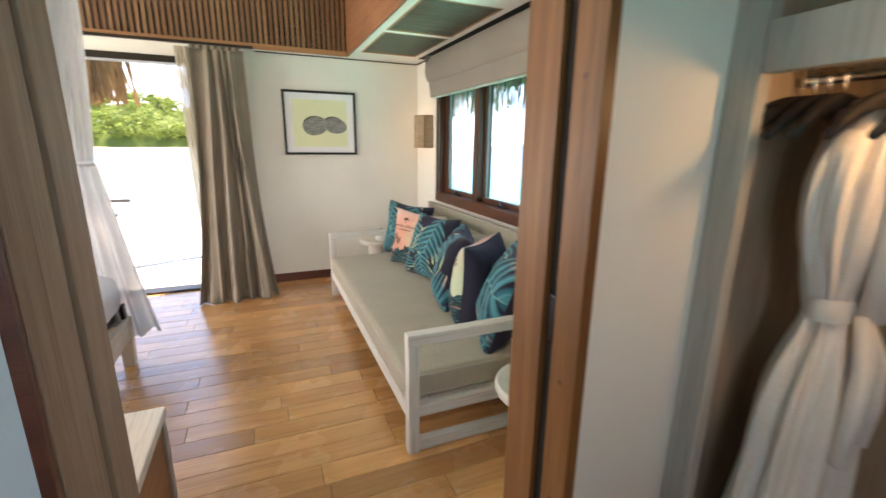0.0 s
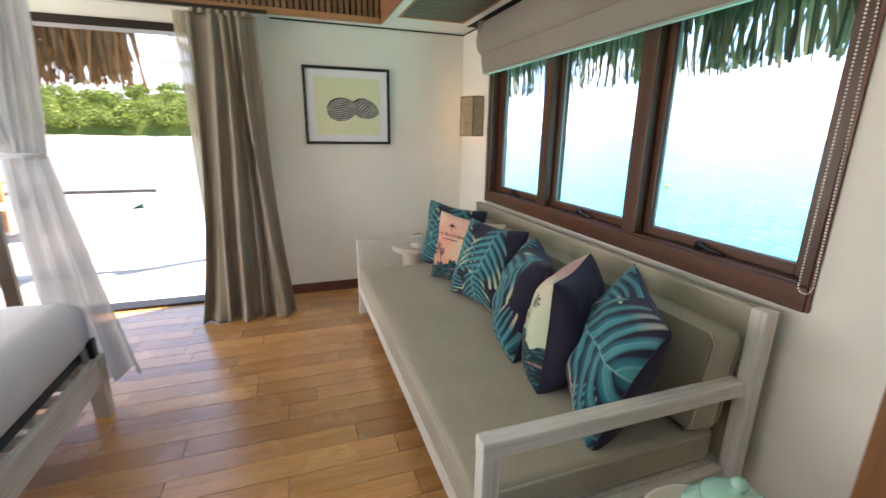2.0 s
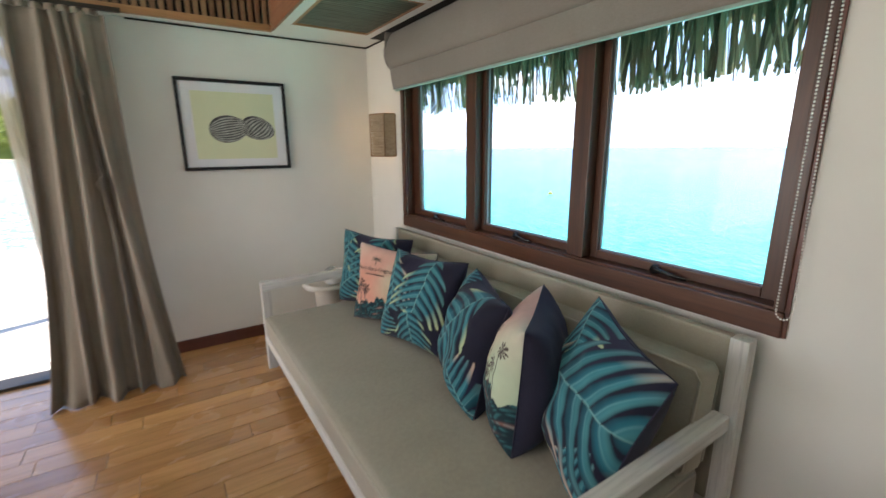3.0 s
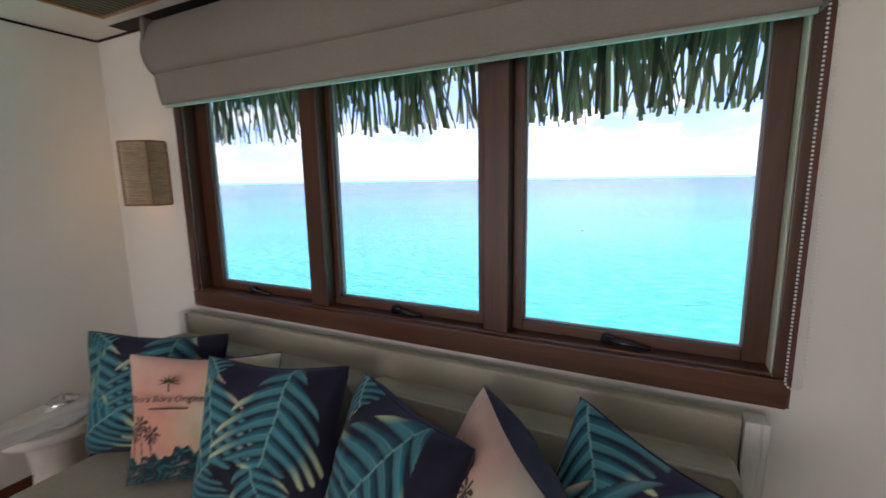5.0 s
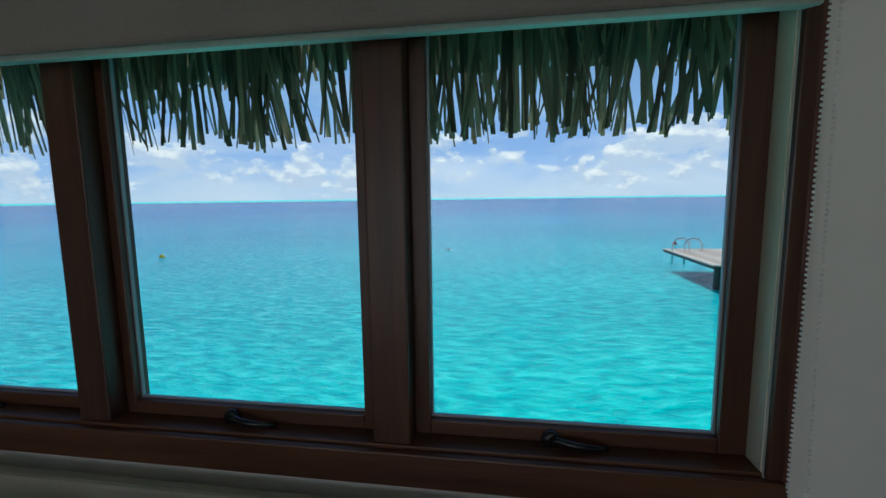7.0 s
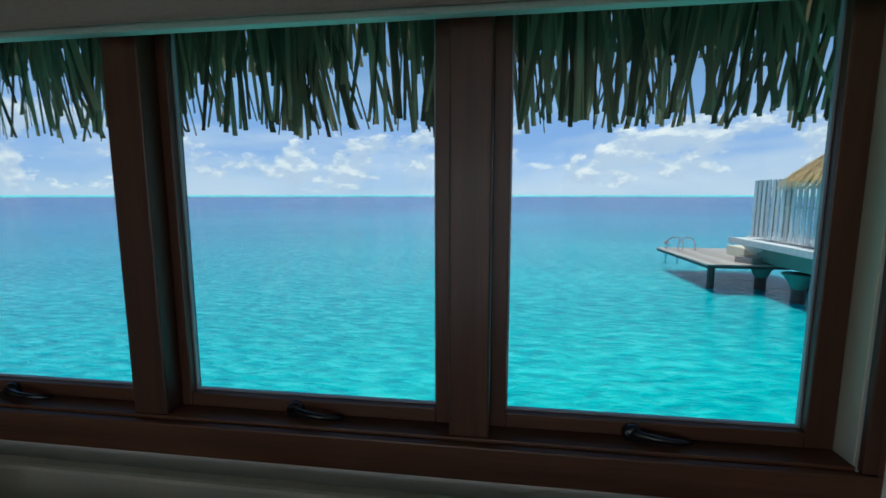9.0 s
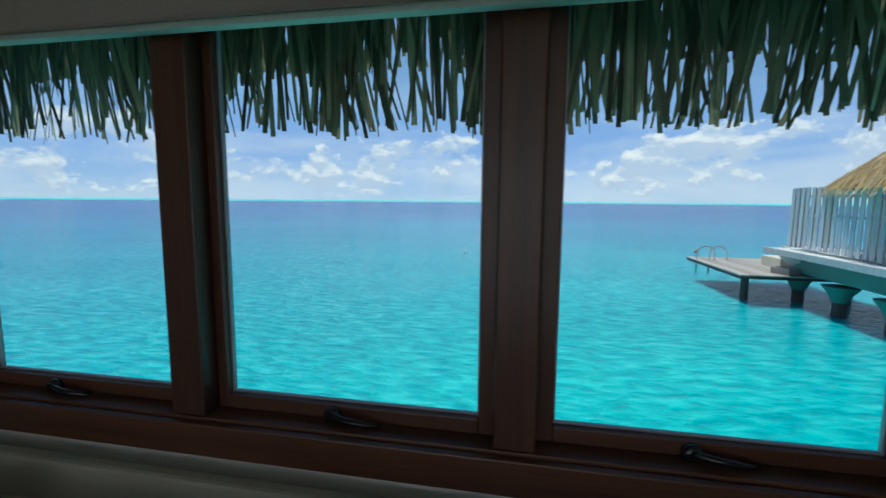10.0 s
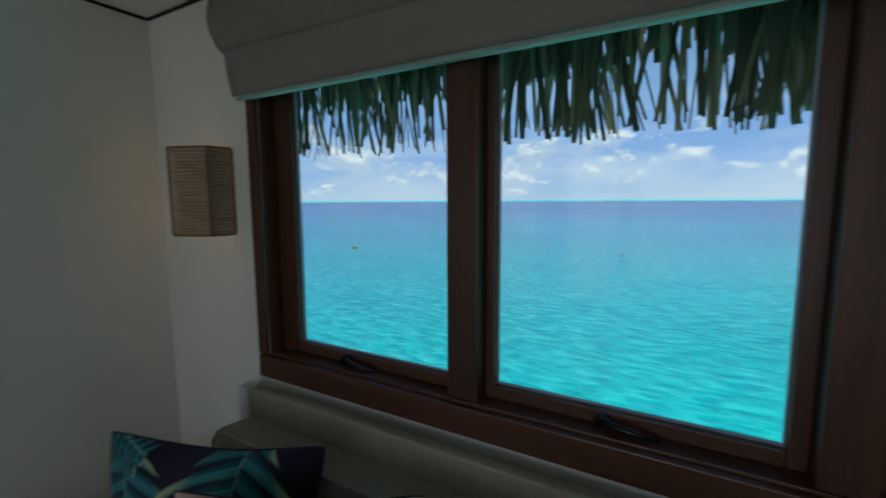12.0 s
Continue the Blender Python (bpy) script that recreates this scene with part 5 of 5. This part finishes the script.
def cloud_material():
    m, nt, b = node_material("trade_wind_clouds")
    nt.nodes.remove(b)
    tc = nt.nodes.new("ShaderNodeTexCoord")
    sep = nt.nodes.new("ShaderNodeSeparateXYZ")
    nt.links.new(tc.outputs["Object"], sep.inputs[0])
    lift = add(nt, "ShaderNodeMapRange")
    lift.inputs["From Min"].default_value, lift.inputs["From Max"].default_value = -2.0, 1100.0
    nt.links.new(sep.outputs["Z"], lift.inputs["Value"])

    def heap(dz):
        """Cumulus billows, taken dz metres higher up."""
        up = nt.nodes.new("ShaderNodeVectorMath")
        up.operation = "ADD"
        up.inputs[1].default_value = (0, 0, dz)
        nt.links.new(tc.outputs["Object"], up.inputs[0])
        mp = nt.nodes.new("ShaderNodeMapping")
        mp.inputs["Scale"].default_value = (1 / 560.0, 1 / 560.0, 1 / 300.0)
        nt.links.new(up.outputs[0], mp.inputs["Vector"])
        return noise_at(nt, mp.outputs[0], 1.0, 10.0, 0.60, 0.15)

    puffs, above = heap(0.0), heap(60.0)
    wide = noise_at(nt, coords(nt, (1 / 1500.0, 1 / 1500.0, 1 / 420.0)), 1.0, 5.0, 0.55, 0.3)
    # cumulus floats a little above the horizon, a thin veil higher up
    layer = ramp(nt, lift.outputs[0], [(0.0, (0.80,) * 3), (0.06, (0.90,) * 3), (0.14, (1.0,) * 3), (0.36, (1.0,) * 3), (0.55, (0.90,) * 3), (1.0, (0.5,) * 3)])
    prod = mixed(nt, 1.0, puffs, layer.outputs[0], "MULTIPLY")
    cover = ramp(nt, prod, [(0.50, (0.0,) * 3), (0.53, (0.7,) * 3), (0.58, (1.0,) * 3)])
    bank = ramp(nt, wide, [(0.40, (0.05,) * 3), (0.64, (0.85,) * 3)])
    blue = ramp(nt, lift.outputs[0], [(0.0, (0.52, 0.69, 0.86)), (0.10, (0.42, 0.60, 0.86)), (0.28, (0.32, 0.51, 0.86)), (0.6, (0.25, 0.44, 0.84))])
    veiled = mixed(nt, bank.outputs[0], blue.outputs[0], (0.68, 0.77, 0.90))
    rise = nt.nodes.new("ShaderNodeMath")
    rise.operation = "SUBTRACT"
    nt.links.new(puffs, rise.inputs[0])
    nt.links.new(above, rise.inputs[1])
    puff_tone = ramp(nt, rise.outputs[0], [(0.0, (0.58, 0.68, 0.84)), (0.07, (0.82, 0.87, 0.94)), (0.17, (1.0, 1.0, 1.0))])
    tone = mixed(nt, cover.outputs[0], veiled, puff_tone.outputs[0])
    fade = ramp(nt, lift.outputs[0], [(0.0, (1.0,) * 3), (0.5, (1.0,) * 3), (1.0, (0.0,) * 3)])
    fac = fade.outputs[0]
    em = nt.nodes.new("ShaderNodeEmission")
    nt.links.new(tone, em.inputs["Color"])
    em.inputs["Strength"].default_value = 0.95
    clear = nt.nodes.new("ShaderNodeBsdfTransparent")
    mx = nt.nodes.new("ShaderNodeMixShader")
    nt.links.new(fac, mx.inputs["Fac"])
    nt.links.new(clear.outputs[0], mx.inputs[1])
    nt.links.new(em.outputs[0], mx.inputs[2])
    nt.links.new(mx.outputs[0], nt.nodes["Material Output"].inputs["Surface"])
    return m


bm = bmesh.new()
ringb = [(4000 * math.cos(2 * math.pi * k / 96), 4000 * math.sin(2 * math.pi * k / 96)) for k in range(96)]
lowr = [bm.verts.new((x, y, -2.0)) for x, y in ringb]
topr = [bm.verts.new((x, y, 1100.0)) for x, y in ringb]
for k in range(96):
    bm.faces.new((lowr[k], lowr[(k + 1) % 96], topr[(k + 1) % 96], topr[k]))
solid("backdrop", bm, cloud_material(), "distant sky with low white trade wind clouds", "sky", "structure")


# ---- thatch: hanging strips along an eave ----
def thatch_fringe(start, end, z_top, length, count, rnd, spread=0.10, curl=0.05, width=(0.010, 0.026), out=(1, 0)):
    bm = bmesh.new()
    a, b = Vector(start), Vector(end)
    along = (b - a).normalized()
    outv = Vector((out[0], out[1], 0))
    for _ in range(count):
        # leaflets hang in tufts
        run = rnd.random() * (b - a).length
        tuft = math.floor(run / 0.085) * 0.085 + 0.042
        p = a + along * (tuft + rnd.gauss(0, 0.030))
        depth = rnd.uniform(-spread, spread)
        clump = noise.noise((p.x * 6.5 + 3.0, p.y * 6.5, 0.4))
        ln = length * rnd.uniform(0.95, 1.035) * (1 - 0.28 * (clump > 0.22) * rnd.random()) * (1 - 0.25 * (rnd.random() < 0.10))
        lean = rnd.gauss(0, 0.15)
        w = rnd.uniform(*width)
        tw = rnd.uniform(-0.6, 0.6)
        prev = None
        for k in range(5):
            f = k / 4
            c = p + outv * (depth + curl * f * rnd.uniform(0.8, 1.2)) + along * (lean * ln * f)
            c.z = z_top + rnd.uniform(-0.01, 0.01) - ln * f
            half = 0.5 * w * (1 - 0.35 * f)
            d = (along * math.cos(tw * f) + outv * math.sin(tw * f)) * half
            pair = (bm.verts.new(c - d), bm.verts.new(c + d))
            if prev:
                bm.faces.new((prev[0], prev[1], pair[1], pair[0]))
            prev = pair
    return bm


rnd = random.Random(11)
eave = thing("thatched_eave", "grey-green palm thatch eave hanging outside the window", "roof", kind="structure")
part("eave_board", box((1.86, -1.3, 2.30), (2.36, 5.2, 2.33)), ROOFBOARD, eave)
bm = thatch_fringe((2.20, 0.2, 0), (2.20, 5.2, 0), 2.31, 0.655, 820, rnd, 0.06, 0.03, (0.006, 0.030))
tagged(part("hanging_thatch", bm, THATCH, eave), kind="stuff")
bm = thatch_fringe((2.30, 0.2, 0), (2.30, 5.2, 0), 2.31, 0.43, 1050, rnd, 0.05, 0.03, (0.012, 0.036))
tagged(part("upper_thatch", bm, THATCH, eave), kind="stuff")
roof = thing("roof", "low thatched roof over the bungalow", "roof", kind="structure")
part("roof_deck", box((-3.6, -1.6, 2.96), (2.40, 4.60, 3.06)), ROOFBOARD, roof)

# deck porch eave seen through the open door
porch = thing("porch_eave", "brown palm thatch fringe of the deck porch roof", "roof", kind="structure")
part("porch_board", box((-5.2, 5.80, 2.36), (-1.10, 6.0, 2.40)), ROOFBOARD, porch)
bm = thatch_fringe((-5.2, 5.98, 0), (-1.16, 5.98, 0), 2.40, 0.66, 900, rnd, 0.07, 0.04, (0.016, 0.040), (0, 1))
tagged(part("hanging_thatch", bm, BROWNTHATCH, porch), kind="stuff")
brace = thing("porch_brace", "pale timber diagonal brace beside the deck", "beam", kind="structure")
part("brace", tube([(-1.05, 6.00, 2.52), (-0.50, 6.00, 2.00)], 0.035, 8), WHITEWASH, brace)
part("arm", box((-0.90, 5.97, 1.965), (-0.35, 6.03, 2.015), 0.004), WHITEWASH, brace)
part("post", box((-0.36, 5.95, -0.10), (-0.26, 6.05, 2.60), 0.006), WHITEWASH_Z, brace)

# ---- deck ----
deck = thing("deck", "sun-bleached timber deck planks outside the door", "deck", kind="structure")
plank = mesh_of(box((-3.55, -0.066, -0.030), (3.55, 0.066, 0.0), 0.004), "deck_plank", DECK)
for k in range(37):
    shared("deck_plank", plank, deck, pose(-3.0 + random.uniform(-0.03, 0.03), 4.585 + 0.139 * k, -0.045 + random.uniform(-0.002, 0.002)))
for x in (-6.2, -3.5, -1.0, 0.4):
    part("joist", box((x - 0.05, 4.53, -0.25), (x + 0.05, 9.65, -0.076)), POST, deck)
for x in (-6.0, -0.2):
    for y in (5.0, 9.3):
        part("pile", lathe([(0.11, SEA_Z - 1), (0.10, -0.25)], 16), POST, deck).location = (x, y, 0)

# woven lounging net beside the table
net = thing("deck_net", "grey woven rope net stretched over the deck edge", "net")
bm = bmesh.new()
for k in range(34):
    x = -5.9 + 0.07 * k
    tube([(x, 6.75, -0.02), (x + 0.55, 7.95, -0.02)], 0.010, 5, bm)
    tube([(x + 0.55, 6.75, -0.012), (x, 7.95, -0.012)], 0.010, 5, bm)
part("ropes", bm, GREYWOOD, net)

table = thing("deck_table", "orange timber outdoor table on the deck", "table", (-3.95, 7.55, -0.045))
part("top", box((-0.95, -0.40, 0.66), (0.62, 0.40, 0.70), 0.006), OUTTEAK, table)
for x in (-0.90, 0.52):
    for y in (-0.36, 0.28):
        part("leg", box((x, y, 0.0), (x + 0.09, y + 0.08, 0.659), 0.006), OUTTEAK, table)


def deck_chair(x, y, turn):
    c = thing("deck_chair", "white moulded shell chair drawn up to the deck table", "chair", (x, y, -0.045), turn, group="chairs round the deck table")

    def shell(u, v):
        a = (u - 0.5) * 1.9
        return (0.25 * math.sin(a) * (0.9 + 0.1 * v), 0.23 * math.cos(a) * (0.4 + 0.6 * min(1, v * 1.6)) + 0.05 * v, 0.42 + 0.42 * v ** 1.1 * (0.55 + 0.45 * math.cos(a)))
    part("back", sheet(shell, 24, 12, 0.018), WHITEPLASTIC, c, smooth=True)
    part("seat", soft_box((-0.23, -0.24, 0.40), (0.23, 0.22, 0.445), 0.008, edge=0.018), WHITEPLASTIC, c, smooth=True)
    for lx, ly in ((-0.19, -0.19), (0.19, -0.19), (-0.19, 0.18), (0.19, 0.18)):
        part("leg", tube([(lx * 0.8, ly * 0.8, 0.41), (lx * 1.1, ly * 1.1, 0.0)], 0.014, 8), WHITEPLASTIC, c)
    return c


deck_chair(-4.35, 6.95, 180)
deck_chair(-3.05, 7.55, -80)
deck_chair(-4.5, 8.2, 5)

swim = thing("swim_platform", "white edged swimming platform below the deck", "platform")
part("top", box((-6.6, 11.0, -0.42), (-3.25, 14.1, -0.30), 0.01), DECK, swim)
part("edge", box((-6.6, 14.105, -0.36), (-3.25, 14.18, -0.22), 0.01), POST, swim)
for x in (-6.2, -3.6):
    for y in (11.4, 13.7):
        part("pile", lathe([(0.13, SEA_Z - 1), (0.12, -0.43)], 16), POST, swim).location = (x, y, 0)

# ---- the wooded island ----
isl = thing("island", "low wooded island with dense green trees across the water", "island", kind="structure")
IX, IY = -70.0, 225.0


def island_top(x):
    return 25.0 * math.exp(-((x + 62) / 75.0) ** 4) * (0.86 + 0.14 * math.sin(0.11 * x + 1.0)) + 3.5 * math.exp(-((x + 30) / 120.0) ** 4)


def island_ground(u, v):
    x = -270 + 330 * u
    y = 212 + 90 * v
    z = SEA_Z + 0.25 + (island_top(x) * 0.72) * math.sin(math.pi * min(1, v * 0.95 + 0.02)) ** 0.8 + 0.5 * noise.noise((x * 0.1, y * 0.1, 0))
    return (x, y, z if v > 0.0 else SEA_Z - 0.5)


part("hill", sheet(island_ground, 120, 24), LEAVES, isl)
part("beach", sheet(lambda u, v: (-265 + 320 * u, 207 + 6.5 * v + 1.2 * math.sin(21 * u), SEA_Z - 0.1 + 0.9 * v), 90, 2), SAND, isl)
rnd = random.Random(5)
trunks = bmesh.new()
verts, faces = [], []


def leaf_clump(cx, cy, cz, r):
    for _ in range(64):
        d = Vector((rnd.gauss(0, 1), rnd.gauss(0, 1), rnd.gauss(0, 0.8))).normalized()
        p = Vector((cx, cy, cz)) + d * r * rnd.uniform(0.55, 1.05)
        s = r * rnd.uniform(0.13, 0.26)
        n = (d + Vector((rnd.gauss(0, 0.5), rnd.gauss(0, 0.5), rnd.gauss(0, 0.5)))).normalized()
        t = n.cross(Vector((0, 0, 1))).normalized()
        b = n.cross(t)
        k = len(verts)
        for q in (p - t * s, p - b * s * 0.6, p + t * s, p + b * s * 0.6):
            verts.append(tuple(q))
        faces.append((k, k + 1, k + 2, k + 3))


for k in range(950):
    u, v = rnd.random(), rnd.random() ** 1.5 * 0.55
    x, y, z = island_ground(u, max(0.02, v))
    h = rnd.uniform(2.2, 5.5) * (0.6 if island_top(x) < 6 else 1.0)
    if k % 6 == 0:
        tube([(x, y, z - 0.4), (x + rnd.uniform(-0.5, 0.5), y, z + h * 0.6)], lambda f: 0.22 - 0.1 * f, 5, trunks)
    for _ in range(2):
        r = h * rnd.uniform(0.42, 0.70)
        leaf_clump(x + rnd.gauss(0, h * 0.3), y + rnd.gauss(0, h * 0.3), z + h * rnd.uniform(0.45, 0.85), r)
me = bpy.data.meshes.new("foliage")
me.from_pydata(verts, [], faces)
me.materials.append(LEAVES)
fo = new("foliage", me)
fo.parent = isl
tagged(fo, kind="stuff")
tagged(part("trunks", trunks, BARK, isl), kind="stuff")
stones = bmesh.new()
for _ in range(160):
    x = rnd.uniform(-262, -95)
    made = bmesh.ops.create_icosphere(stones, subdivisions=1, radius=rnd.uniform(0.4, 1.1))["verts"]
    for q in made:
        q.co = q.co * rnd.uniform(0.75, 1.1)
        q.co.z *= 0.6
    bmesh.ops.translate(stones, verts=made, vec=(x, 208 + rnd.uniform(0, 3), SEA_Z + 0.2))
tagged(part("shore_rocks", stones, POST, isl), kind="stuff")

# ---- neighbouring bungalow ----
bung = thing("bungalow", "neighbouring overwater bungalow with a thatched roof and grey fence", "house")
part("deck_slab", box((12.6, -11.5, -0.32), (18.40, -6.60, -0.17), 0.02), FENCE, bung)
part("edge_beam", box((12.6, -6.595, -0.36), (18.40, -6.50, -0.15), 0.01), FENCE, bung, "grey weathered edge beam")
part("underfloor", box((13.2, -10.8, -0.95), (17.6, -7.1, -0.33), 0.05), GREENHULL, bung, "green painted under-floor")
part("wall", box((12.8, -11.2, -0.149), (16.2, -8.2, 1.7), 0.02), WALL, bung)
for x in (13.6, 15.6, 17.6):
    for y in (-7.3, -10.2):
        p = part("pile", lathe([(0.19, SEA_Z - 1), (0.17, -1.06)], 18), POST, bung)
        p.location = (x, y, 0)
        part("footing", lathe([(0.20, SEA_Z + 0.45), (0.30, SEA_Z + 0.70), (0.48, -1.06)], 20), GREENHULL, bung).location = (x, y, 0)
fence = part("fence", box((12.7, -7.075, 0.10), (17.95, -7.03, 0.18)), FENCE, bung)
part("fence_rail", box((12.7, -7.075, 1.00), (17.95, -7.03, 1.08)), FENCE, fence)
part("fence_rail", box((12.7, -7.075, 1.62), (17.95, -7.03, 1.70)), FENCE, fence)
fboard = mesh_of(box((-0.088, 0.0, -0.10), (0.088, 0.024, 1.95), 0.004), "fence_board", FENCE)
for k in range(22):
    shared("fence_board", fboard, fence, pose(17.85 - 0.262 * k, -7.028, random.uniform(-0.02, 0.02), 0, random.uniform(-0.4, 0.4), 0))
# return of the fence on the sea side
for k in range(5):
    shared("fence_board", fboard, fence, pose(17.93, -7.20 - 0.275 * k, 0, 0, 0, 90))

rverts, rfaces = [], []
rnd = random.Random(8)
RC, RE, RZ0, RZ1 = (14.6, -10.3), 3.7, 1.92, 3.9
for _ in range(9000):
    a = rnd.uniform(-math.pi, math.pi)
    f = rnd.random() ** 0.7
    rad = RE * f
    z = RZ1 + (RZ0 - RZ1) * f ** 1.7
    ln = rnd.uniform(0.25, 0.60)
    w = rnd.uniform(0.010, 0.028)
    slope = Vector((math.cos(a) * 0.72, math.sin(a) * 0.72, -0.55 - 0.3 * f)).normalized()
    side_v = Vector((-math.sin(a), math.cos(a), 0)) + Vector((rnd.gauss(0, 0.15), rnd.gauss(0, 0.15), rnd.gauss(0, 0.15)))
    p = Vector((RC[0] + rad * math.cos(a), RC[1] + rad * math.sin(a), z + rnd.uniform(0, 0.08)))
    q = p + slope * ln + Vector((rnd.gauss(0, 0.03), rnd.gauss(0, 0.03), rnd.gauss(0, 0.03)))
    k = len(rverts)
    rverts += [tuple(p - side_v * w), tuple(p + side_v * w), tuple(q + side_v * w * 0.5), tuple(q - side_v * w * 0.5)]
    rfaces.append((k, k + 1, k + 2, k + 3))
me = bpy.data.meshes.new("roof_thatch")
me.from_pydata(rverts, [], rfaces)
me.materials.append(STRAW)
rt = new("roof_thatch", me)
rt.parent = bung
tagged(rt, "golden dry palm thatch", kind="stuff")
part("roof_cone", lathe([(RE * f, RZ1 + (RZ0 - RZ1) * f ** 1.7 - 0.06) for f in (1.0, 0.85, 0.7, 0.5, 0.3, 0.01)], 48), STRAW, bung).location = (*RC, 0)

jetty = thing("jetty", "weathered timber swimming jetty of the neighbouring bungalow", "jetty")
part("frame", box((16.95, -9.3, -1.15), (21.85, -5.15, -1.06)), POST, jetty)
jp = mesh_of(box((-2.28, -0.068, 0.0), (2.73, 0.068, 0.05), 0.004), "jetty_plank", JETTYWOOD)
for k in range(30):
    shared("jetty_plank", jp, jetty, pose(19.17, -5.20 - 0.143 * k, -1.055))
for x, y in ((17.6, -5.6), (17.6, -8.8)):
    part("pile", lathe([(0.13, SEA_Z - 1), (0.12, -1.20)], 16), POST, jetty).location = (x, y, 0)
for dy in (0.0, 0.5):
    pts = [(20.9 + 0.0, -5.9 - dy, -1.0)] + [(20.9, -5.9 - dy + 0.35 - 0.35 * math.cos(a), -0.75 + 0.32 * math.sin(a)) for a in (math.pi * k / 8 for k in range(9))] + [(20.9, -5.2 - dy, -1.6)]
    part("ladder_rail", tube(pts, 0.03, 8), CHROME, jetty, "steel ladder rail", True)
steps = thing("boarding_step", "cream boarding step on the jetty", "step")
part("tread", box((18.6, -8.6, -1.004), (19.9, -7.2, -0.62), 0.02), CREAMTRIM, steps)
part("tread", box((18.6, -8.6, -0.619), (19.4, -7.6, -0.20), 0.02), CREAMTRIM, steps)
lounger = thing("sun_lounger", "low striped sun lounger on the jetty", "lounger", (17.7, -7.4, -1.004), 20)
part("frame", box((-0.35, -0.9, 0.0), (0.35, 0.9, 0.22), 0.02), JETTYWOOD, lounger)
part("pad", box((-0.33, -0.88, 0.221), (0.33, 0.2, 0.30), 0.03), WHITEPLASTIC, lounger, "pale striped pad")
bk = part("backrest", box((-0.33, 0.0, 0.0), (0.33, 0.75, 0.08), 0.03), WHITEPLASTIC, lounger)
bk.matrix_basis = pose(0, 0.2, 0.24, 38, 0, 0)


def buoy(x, y, r, material, label):
    b = thing("buoy", label, "buoy", (x, y, SEA_Z), group="mooring buoys")
    part("float", lathe([(0.02, -r * 0.8), (r * 0.8, -r * 0.4), (r, 0.1 * r), (r * 0.8, 0.7 * r), (r * 0.25, r), (r * 0.22, 1.25 * r), (0.01, 1.3 * r)], 20), material, b, smooth=True)


buoy(24.2, 23.2, 0.16, YELLOW, "yellow mooring buoy on the lagoon")
buoy(28.7, 5.9, 0.11, WHITEPLASTIC, "small white mooring buoy on the lagoon")
buoy(33.1, -9.7, 0.15, RED, "small red marker buoy near the jetty")

# ---- floor, plank by plank ----
floor = tagged(new("floor", mesh_of(box((-3.15, -1.18, -0.20), (X_WIN, Y_PIC, -0.014)), "floor", SUBFLOOR)), "honey teak plank floor with a soft satin sheen", "floor", kind="structure")
PLANK_W = 0.124
rnd = random.Random(21)
lengths = (0.46, 0.62, 0.78, 0.92, 1.05)
plank_meshes = {ln: mesh_of(box((0.0012, -PLANK_W / 2 + 0.0011, -0.0135), (ln - 0.0012, PLANK_W / 2 - 0.0011, 0.0), 0.0014), "floor_plank", FLOOR) for ln in lengths}
rows = int((Y_PIC - 0.90) / PLANK_W) + 1
placed = 0
for r in range(rows):
    y = Y_PIC - 0.004 - PLANK_W * (r + 0.5)
    x = X_WIN - 0.004
    while x > -1.75:
        ln = rnd.choice(lengths)
        shared("floor_plank", plank_meshes[ln], floor, pose(x - ln, y, rnd.uniform(-0.0006, 0.0)))
        x -= ln
bm = bmesh.new()
for r in range(rows):
    y = Y_PIC - 0.004 - PLANK_W * (r + 0.5)
    box_into(bm, (-3.14, y - PLANK_W / 2 + 0.0007, -0.0135), (-2.70, y + PLANK_W / 2 - 0.0007, -0.001))
for r in range(16):
    y = 0.86 - PLANK_W * (r + 0.5)
    for k in range(4):
        x = -1.16 + 0.71 * k + (0.2 if r % 2 else 0.0)
        box_into(bm, (max(-1.17, x - 0.35), y - PLANK_W / 2 + 0.0007, -0.0135), (min(X_WIN - 0.01, x + 0.355), y + PLANK_W / 2 - 0.0007, -0.0005))
tagged(part("far_planks", bm, FLOOR, floor), kind="stuff")
